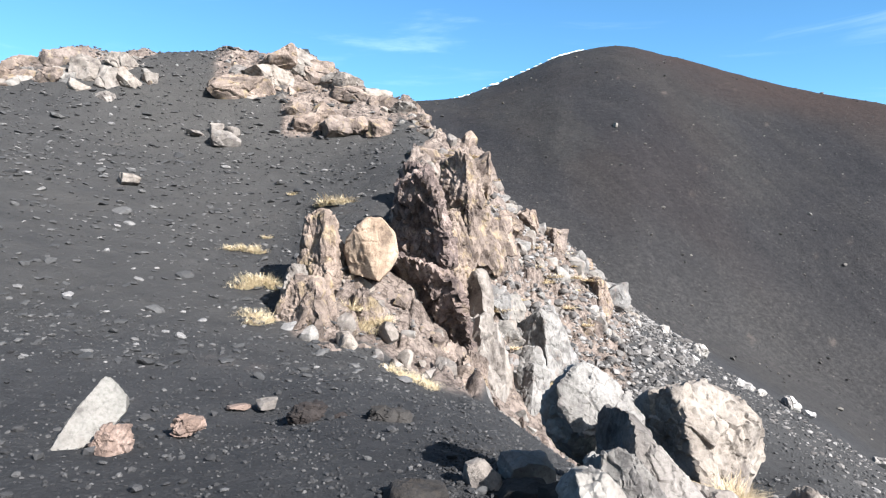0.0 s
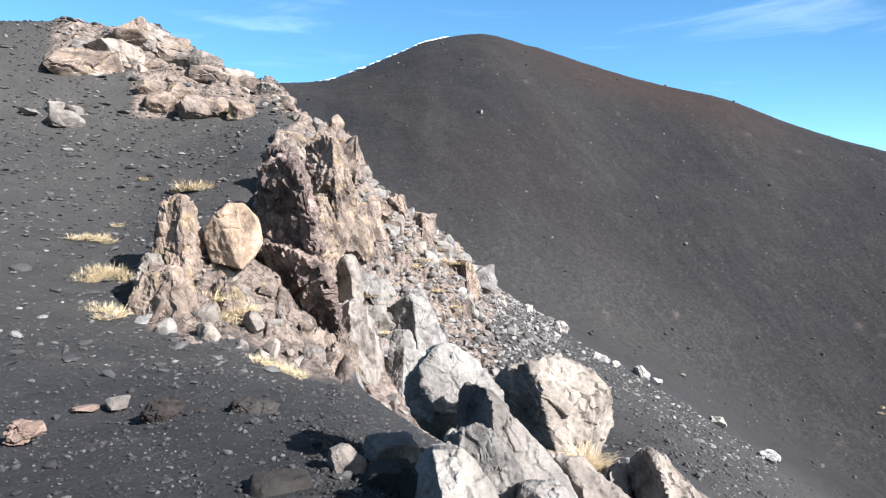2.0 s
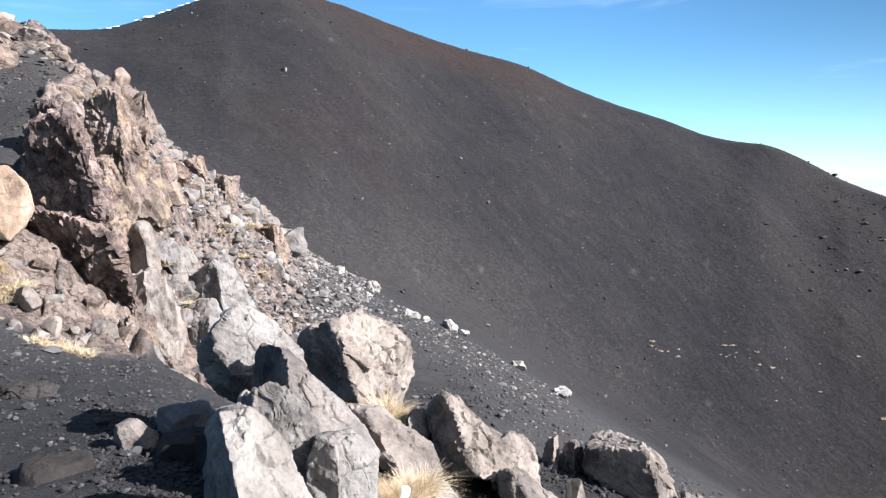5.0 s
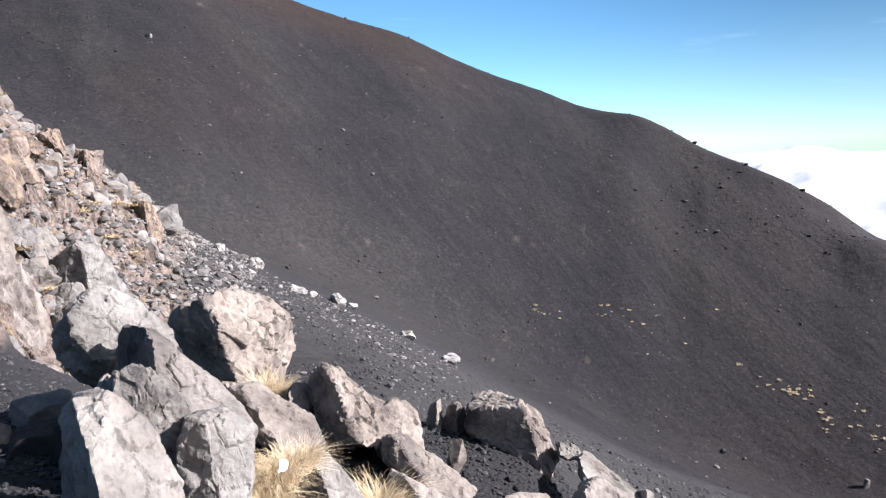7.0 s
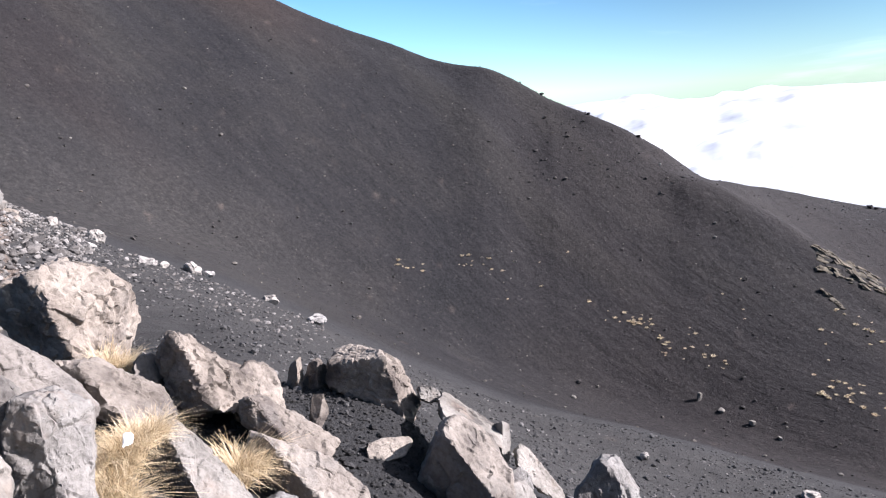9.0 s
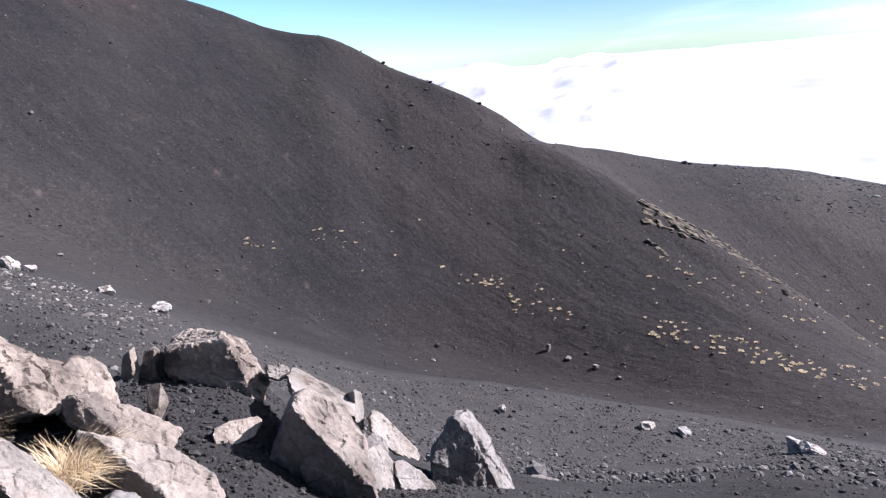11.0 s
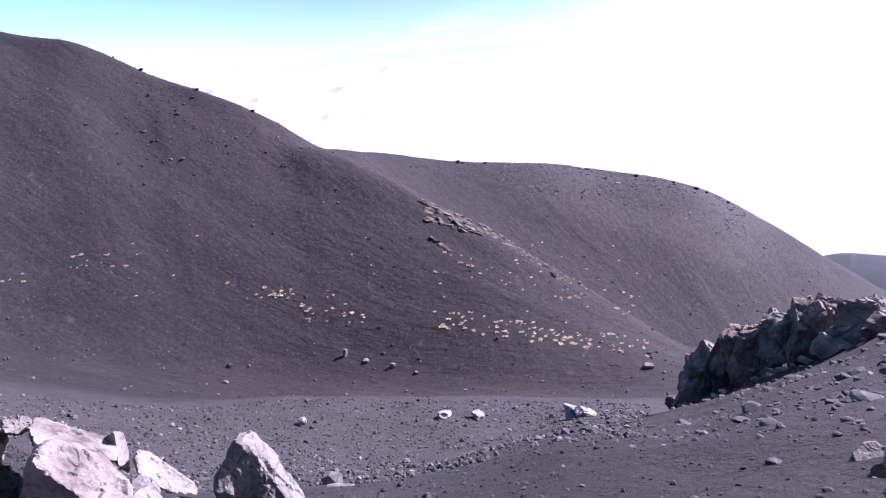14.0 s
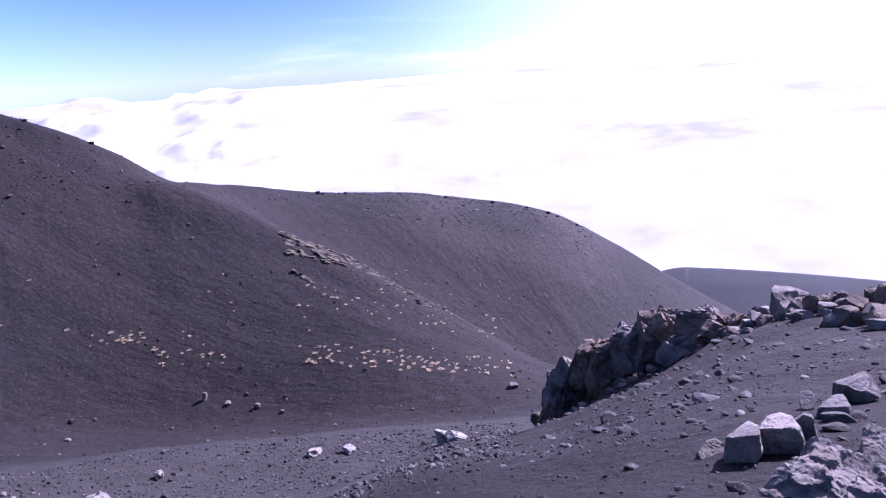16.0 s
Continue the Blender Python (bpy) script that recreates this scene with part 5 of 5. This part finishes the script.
def meet(az, el, far=150.0):
    """Distance at which a sight line at bearing az, dipping by el, comes to the far slope."""
    h = np.arange(66.0, far, 0.4)
    under = land(np.full_like(h, az), h, False) >= EYE_Z + h * math.tan(radians(el))
    return float(h[under.argmax()]) if under.any() else far


ledge = outcrop("rock_ledge", "weathered tan rock ledge along the far shoulder")
slate = [rock_mesh("rock", 380 + j, (1, 1, 1), ROCK_OLIVE, sub=4, rough=0.16, cuts=11, keep=(0.5, 0.95), boxy=0.5) for j in range(6)]
for i in range(220):
    u = rng.random()
    if i < 130:
        az, el, size = 77.4 + 5.0 * u, -12.5 - 2.6 * u - 2.1 * rng.random() ** 1.5 * (1 - 0.5 * u), rng.uniform(0.25, 1.0)
    elif i < 200:
        az, el, size = 82.3 + 7.5 * u, -14.9 - 5.1 * u - 0.7 * rng.random() ** 2, rng.uniform(0.35, 1.0) * (1.1 - 0.5 * u)
    else:
        az, el, size = 78.0 + 1.4 * u, -15.9 - 1.2 * u, rng.uniform(0.3, 0.8)
    h = meet(az, el)
    x, y = at(az, h)
    ob = new("block", slate[rng.integers(6)])
    ob.parent = ledge
    ob.matrix_world = pose(x, y, float(ground_z(x, y)[0]) - 0.06 * size, rng.uniform(-25, 25), 28 + rng.uniform(-15, 15), -az + rng.uniform(-15, 15)) @ Matrix.Diagonal((size * 1.9, size * 1.3, size * 0.42, 1))

# ------------------------------------------------------------------ boulders on the scree and slopes
SCREE = "boulders scattered on the scree"
for i, (az, h, w, hh) in enumerate(((20.6, 52, 1.2, 1.2), (19.9, 46.3, 1.1, 0.8), (23.7, 48.9, 1.0, 0.8), (24.9, 50.8, 0.9, 0.65), (24.2, 50.2, 0.6, 0.5), (27.0, 53.4, 1.4, 1.2), (28.2, 54.3, 0.85, 0.75), (32.8, 53, 1.15, 1.0), (36.3, 51.5, 1.5, 1.1),
                                    (41.1, 48, 0.75, 0.6), (64.7, 44.6, 0.7, 0.7), (77.9, 45.7, 1.4, 0.9), (81.1, 45.4, 1.2, 0.7), (90.4, 38.6, 1.8, 1.0), (91.3, 38, 1.4, 0.8), (17.8, 50, 0.8, 0.9))):
    x, y = at(az, h)
    block("boulder", "pale weathered boulder lying on the scree", (x, y, float(ground_z(x, y)[0]) + 0.28 * hh), (w, w * 0.8, hh * 0.8), az, 12, 25 * i, 500 + i, ROCK_BLEACHED, SCREE, sub=5, boxy=0.35, rough=0.22, cuts=12, keep=(0.55, 1.0))
for i, (az, h, w, hh) in enumerate(((73.4, 79.6, 0.8, 0.7), (96.6, 79, 1.4, 0.8), (69.2, 82.2, 0.6, 1.3), (71.0, 81, 1.0, 0.4), (14.2, 110, 0.9, 0.8), (75.5, 78, 0.6, 0.4))):
    x, y = at(az, h)
    block("boulder", "bleached boulder at the foot of the far slope", (x, y, float(ground_z(x, y)[0]) + 0.3 * hh), (w, w * 0.7, hh), az, 10, 25 * i, 520 + i, ROCK_WHITE, SCREE, sub=4)
for i, (az, h, w, hh) in enumerate(((-18.0, 43.2, 1.8, 1.0), (-18.6, 44.6, 0.9, 0.8), (-17.6, 44.2, 1.0, 0.8), (-20.3, 44.3, 1.2, 0.3), (-25.0, 34, 1.2, 0.6))):
    x, y = at(az, h)
    block("boulder", "pinkish boulder sitting on the cinder slope", (x, y, float(ground_z(x, y)[0]) + 0.3 * hh), (w, w * 0.8, hh), az, 5, 25 * i, 540 + i, ROCK_PINK, "boulders on the cinder slope", sub=5)


# ------------------------------------------------------------------ countless small stones
def scatter(name, label, n, pick, sizes, mat, seed, sub=2, flat=0.65, sink=0.15):
    """Joined loose stones. pick(rng, n) gives bearings and distances; sizes(rng, n, h) their widths."""
    rng = np.random.default_rng(seed)
    az, h = pick(rng, n)
    n = len(az)
    size = sizes(rng, n, h)
    x, y = LOOKOUT[0] + h * np.sin(np.radians(az)), LOOKOUT[1] + h * np.cos(np.radians(az))
    z = land(az, h) + size * (0.5 * flat - sink)
    bases = [rock_shape(seed * 31 + j, sub, 7, 0.18, (0.5, 0.9)) for j in range(12)]
    which = rng.integers(12, size=n)
    verts = np.array(bases)[which] * 0.5
    stretch = np.stack([rng.uniform(0.75, 1.3, n), rng.uniform(0.75, 1.3, n), flat * rng.uniform(0.7, 1.3, n)], 1) * size[:, None]
    verts = verts * stretch[:, None, :]
    a, b = rng.uniform(0, 2 * np.pi, n), rng.uniform(-0.5, 0.5, n)
    vy, vz = verts[..., 1] * np.cos(b)[:, None] - verts[..., 2] * np.sin(b)[:, None], verts[..., 1] * np.sin(b)[:, None] + verts[..., 2] * np.cos(b)[:, None]
    vx = verts[..., 0] * np.cos(a)[:, None] - vy * np.sin(a)[:, None]
    vy = verts[..., 0] * np.sin(a)[:, None] + vy * np.cos(a)[:, None]
    verts = np.stack([vx + x[:, None], vy + y[:, None], vz + z[:, None]], -1).reshape(-1, 3)
    k = len(ICO[sub][0])
    faces = (ICO[sub][1][None] + (np.arange(n) * k)[:, None, None]).reshape(-1, 3)
    me = mesh_from(name, verts, faces, False)
    me.materials.append(mat)
    return tagged(new(name, me), label, "stones", kind="stuff")


def sector(a0, a1, h0, h1, power=0.5):
    """Evenly spread over a sector (power 0.5), or denser near by (towards 1)."""
    return lambda rng, n: (rng.uniform(a0, a1, n), (h0 ** (1 / power) + rng.random(n) * (h1 ** (1 / power) - h0 ** (1 / power))) ** power)


def lognormal(mean, spread, top, grow=0.0):
    return lambda rng, n, h: np.minimum(top, mean * np.exp(rng.normal(0, spread, n))) * (1 + grow * h)


def clumped(base, scale, level, seed):
    def pick(rng, n):
        az, h = base(rng, n)
        p = np.stack([h * np.sin(np.radians(az)), h * np.cos(np.radians(az)), 0 * h], 1)
        keep = fbm(p * scale, 3, seed) + rng.normal(0, 0.12, n) > level
        return az[keep], h[keep]
    return pick


scatter("scree_stones", "grey angular scree stones covering the slope", 17000, clumped(sector(9, 97, 9, 52, 0.62), 0.18, -0.22, 71), lognormal(0.075, 0.5, 0.4, 0.010), STONES_GREY, 21, sub=1)
scatter("talus_stones", "pale angular talus stones below the crag", 3000, lambda rng, n: (lambda u, v: (3 + 17 * u ** 0.9, 26 + 9 * u + (14 + 7 * u) * v))(rng.random(n), rng.random(n)), lognormal(0.22, 0.45, 0.8), STONES_PALE, 22, sub=2)
scatter("scree_lag", "pale stones trailing down from the crag", 900, lambda rng, n: (lambda u, v: (13 + 24 * u, 40 + 13 * v - 6 * u * (1 - v)))(rng.random(n) ** 1.6, rng.random(n) ** 0.7), lognormal(0.17, 0.5, 0.6), STONES_PALE, 23, sub=2, flat=0.45)
scatter("near_pebbles", "dark cinder pebbles with a few pale chips", 15000, sector(-42, 40, 2.5, 17, 0.62), lognormal(0.027, 0.55, 0.16), STONES_DARK, 24, sub=1)
scatter("slope_stones", "grey and brown stones strewn over the cinder slope", 13000, clumped(sector(-42, -2, 13, 58, 0.55), 0.12, -0.25, 72), lognormal(0.07, 0.6, 0.5, 0.013), STONES_GREY, 25, sub=1, flat=0.45)
scatter("slope_rocks", "grey lava stones lying about on the cinder slope", 760, clumped(sector(-42, -6, 12, 50, 0.6), 0.15, -0.2, 77), lognormal(0.17, 0.45, 0.6, 0.006), STONES_GREY, 33, sub=2, flat=0.45)
scatter("path_stones", "flat pale-topped stones on the dark cinders beyond the path", 1100, clumped(sector(88, 131, 3.2, 26, 0.75), 0.35, -0.1, 73), lognormal(0.055, 0.6, 0.4, 0.05), STONES_GREY, 26, sub=2, flat=0.45)
scatter("path_pebbles", "dark cinder pebbles beyond the path", 2600, sector(40, 131, 2.5, 14, 0.7), lognormal(0.028, 0.5, 0.12), STONES_DARK, 27, sub=1)
scatter("cinder_clods", "black clods of coarse cinder between the boulders", 9000, sector(-2, 62, 3.4, 7.6, 0.6), lognormal(0.03, 0.4, 0.08), CLODS, 31, sub=1)
scatter("cone_stones", "small brown stones strewn over the far slopes", 6000, sector(-4, 112, 66, 190, 0.7), lognormal(0.20, 0.5, 0.8), STONES_FAR, 28, sub=1)

scatter("crest_rubble", "grey rubble along the crest of the lower rim", 2600, lambda rng, n: (lambda az: (az, land_nodes(az)[0][:, 15] + 1.0 - 26 * rng.random(n) ** 1.8))(rng.uniform(84, 104, n) - 6 * (rng.random(n) < 0.1)), lognormal(0.26, 0.55, 1.3), STONES_CREST, 30, sub=2, flat=0.4)
scatter("rim_rubble", "brown rubble below the crest of the cone", 450, clumped(sector(54, 69, 112, 133), 0.1, -0.1, 74), lognormal(0.22, 0.5, 0.9), STONES_FAR, 29, sub=2)
for i, (az, w) in enumerate(((80.7, 2.0), (81.1, 1.2), (83.0, 1.4), (91.5, 1.3), (95.5, 1.6), (98.4, 1.5), (100.2, 1.8), (101.0, 1.2), (102.6, 1.4), (56.8, 1.2), (60.5, 1.0), (64.4, 1.2))):
    x, y = at(az, float(land_nodes(np.array([az]))[0][0, 15]) - 0.6)
    block("boulder", "dark brown boulder standing on the rim", (x, y, float(ground_z(x, y)[0]) + 0.2 * w), (0.7 * w, w * 0.6, w * 0.42), az, 5, 35 * i, 560 + i, ROCK_DARK, "boulders on the rim", sub=4)

# ------------------------------------------------------------------ snow along the rim
for i in range(36):
    az = 0.6 + 11.0 * rng.random() ** 0.9
    hs1, zs1 = land_nodes(np.array([az]))
    h = hs1[0, 15] - (0.4 + (2.2 + 4.0 * (11.6 - az) / 11) * rng.random() ** 2.2)
    x, y = at(az, h)
    w = rng.uniform(0.5, 2.1) * (0.7 + 0.05 * az)
    ob = new("snow_patch", rock_mesh("snow_patch", 600 + i, (w, w * 0.5, 0.2), SNOW, sub=3, rough=0.2))
    ob.matrix_world = pose(x, y, float(ground_z(x, y)[0]) + 0.08, 22, -9, -az + rng.uniform(-15, 15))
    tagged(ob, "patch of old snow lying along the rim", "snow", "snow patches")


# ------------------------------------------------------------------ dry grass
def tuft_mesh(seed, blades=460, length=0.32, spread=0.15, width=0.0032, mat=STRAW):
    rng = np.random.default_rng(seed)
    verts, faces = [], []
    for _ in range(blades):
        a, r = rng.uniform(0, 2 * math.pi), spread * math.sqrt(rng.random())
        root = np.array([r * math.cos(a), r * math.sin(a), -0.02])
        out = np.array([math.cos(a + rng.normal(0, 0.9)), math.sin(a + rng.normal(0, 0.9)), 0])
        side = np.array([-out[1], out[0], 0]) * width * rng.uniform(0.6, 1.3)
        ln, bend = length * rng.uniform(0.4, 1.2), rng.uniform(0.3, 2.1)
        base = len(verts)
        for k in range(4):
            u = k / 3
            p = root + out * ln * (0.25 * u + 0.55 * bend * u * u) + np.array([0, 0, ln * (u - 0.42 * bend * u * u)])
            verts += [p - side * (1 - 0.85 * u), p + side * (1 - 0.85 * u)]
        faces += [(base + 2 * k, base + 2 * k + 1, base + 2 * k + 3, base + 2 * k + 2) for k in range(3)]
    me = mesh_from("grass_tuft", verts, faces, False)
    me.materials.append(mat)
    return me


TUFTS = [tuft_mesh(700 + i) for i in range(4)]
CUSHION = [tuft_mesh(730 + i, 420, 0.34, 0.34, 0.010, PALE_STRAW) for i in range(3)]
BLEACHED = [tuft_mesh(740 + i, 150, 0.36, 0.24, 0.03, PALE_STRAW) for i in range(3)]
COARSE = [tuft_mesh(710 + i, 260, 0.36, 0.34, 0.011) for i in range(3)]


def tuft(x, y, z, scale, meshes, label, group, tip=(0, 0)):
    ob = new("grass_tuft", meshes[int(rng.integers(len(meshes)))])
    ob.matrix_world = pose(x, y, z, *tip, rng.uniform(0, 360)) @ Matrix.Diagonal((scale, scale, scale * (0.7 if meshes is COARSE else 1.0), 1))
    return tagged(ob, label, "grass", group)


for x, y, z, sc in ((2.36, 5.55, -0.50, 0.80), (2.46, 5.48, -0.53, 0.64), (2.40, 5.40, -0.56, 0.72), (1.77, 3.55, -0.30, 0.56), (1.66, 3.53, -0.30, 0.56), (1.89, 3.61, -0.33, 0.50), (1.80, 3.53, -0.33, 0.50), (1.50, 3.37, -0.39, 0.56), (1.56, 3.41, -0.39, 0.56), (1.43, 3.31, -0.44, 0.56), (1.51, 3.27, -0.46, 0.62), (1.42, 3.22, -0.50, 0.62), (1.67, 3.46, -0.34, 0.56), (1.58, 3.49, -0.34, 0.50), (2.42, 3.72, -0.86, 0.80), (2.50, 3.66, -0.90, 0.72), (2.36, 3.62, -0.92, 0.64)):
    tuft(x, y, z, sc, TUFTS, "dry straw-yellow grass tuft between the boulders", "grass between the boulders")
for az, h, sc in ((-9.6, 30.8, 3.0), (-8.8, 30.4, 2.6), (-10.6, 31, 1.3), (-12.8, 34, 1.2), (-16.4, 26.3, 1.9), (-17.5, 26.3, 1.6), (-15.6, 26.0, 1.3), (-15.9, 22.5, 2.0), (-17.0, 21.7, 1.6), (-16.4, 22.0, 1.9), (-15.1, 22.3, 2.0), (-14.3, 21.9, 1.6), (-16.4, 18.4, 1.5), (-15.6, 18.0, 1.6), (-16.0, 17.8, 1.3), (-14.9, 28.1, 1.1),
                  (-8.4, 18.9, 1.9), (-7.7, 18.7, 2.1), (-6.6, 18.9, 2.0), (-7.1, 18.5, 1.9), (-6.0, 18.8, 1.6), (-4.1, 15.5, 1.2), (-5.5, 15.7, 1.0), (-3.2, 15.6, 1.2), (-2.6, 15.4, 1.1), (-4.8, 15.6, 1.0), (-2.0, 15.2, 1.0)):
    x, y = at(az, h)
    tuft(x, y, float(ground_z(x, y)[0]) - 0.05, 0.6 * sc, CUSHION, "bleached yellow grass cushion growing by the crag", "grass by the crag")
for i in range(46):
    az, h = rng.uniform(0, 13), rng.uniform(25, 44)
    x, y = at(az, h)
    tuft(x, y, float(ground_z(x, y)[0]) + 0.25, rng.uniform(0.6, 1.4), COARSE, "yellow grass cushion in a crevice of the crag", "grass in the crag")
PATCHES = ((22, 61.5, 65.5, -18.0, -19.6), (20, 65.5, 72.0, -19.6, -22.8), (12, 43.5, 47.0, -13.0, -14.4), (12, 49.0, 53.0, -12.8, -14.8), (50, 77.5, 86.0, -21.9, -25.0), (70, 86.0, 97.0, -23.8, -26.2), (26, 89.0, 96.0, -19.8, -23.4), (24, 78.0, 88.0, -17.0, -21.0), (36, 52.0, 98.0, -12.0, -25.0))
for n, a0, a1, e0, e1 in PATCHES:
    for i in range(n):
        u = rng.random()
        az, el = a0 + (a1 - a0) * u, e0 + (e1 - e0) * (0.45 * u + 0.55 * rng.random())
        h = meet(az, el)
        x, y = at(az, h)
        tuft(x, y, float(ground_z(x, y)[0]), 0.3 + 0.55 * rng.random() ** 2, BLEACHED, "pale yellow grass cushion on the far slope", "grass on the far slope")
block("paper_scrap", "small white crumpled scrap lying in dry grass", (1.62, 3.31, -0.16), (0.055, 0.03, 0.07), 20, 10, 20, 720, SNOW, rough=0.3, sub=4)
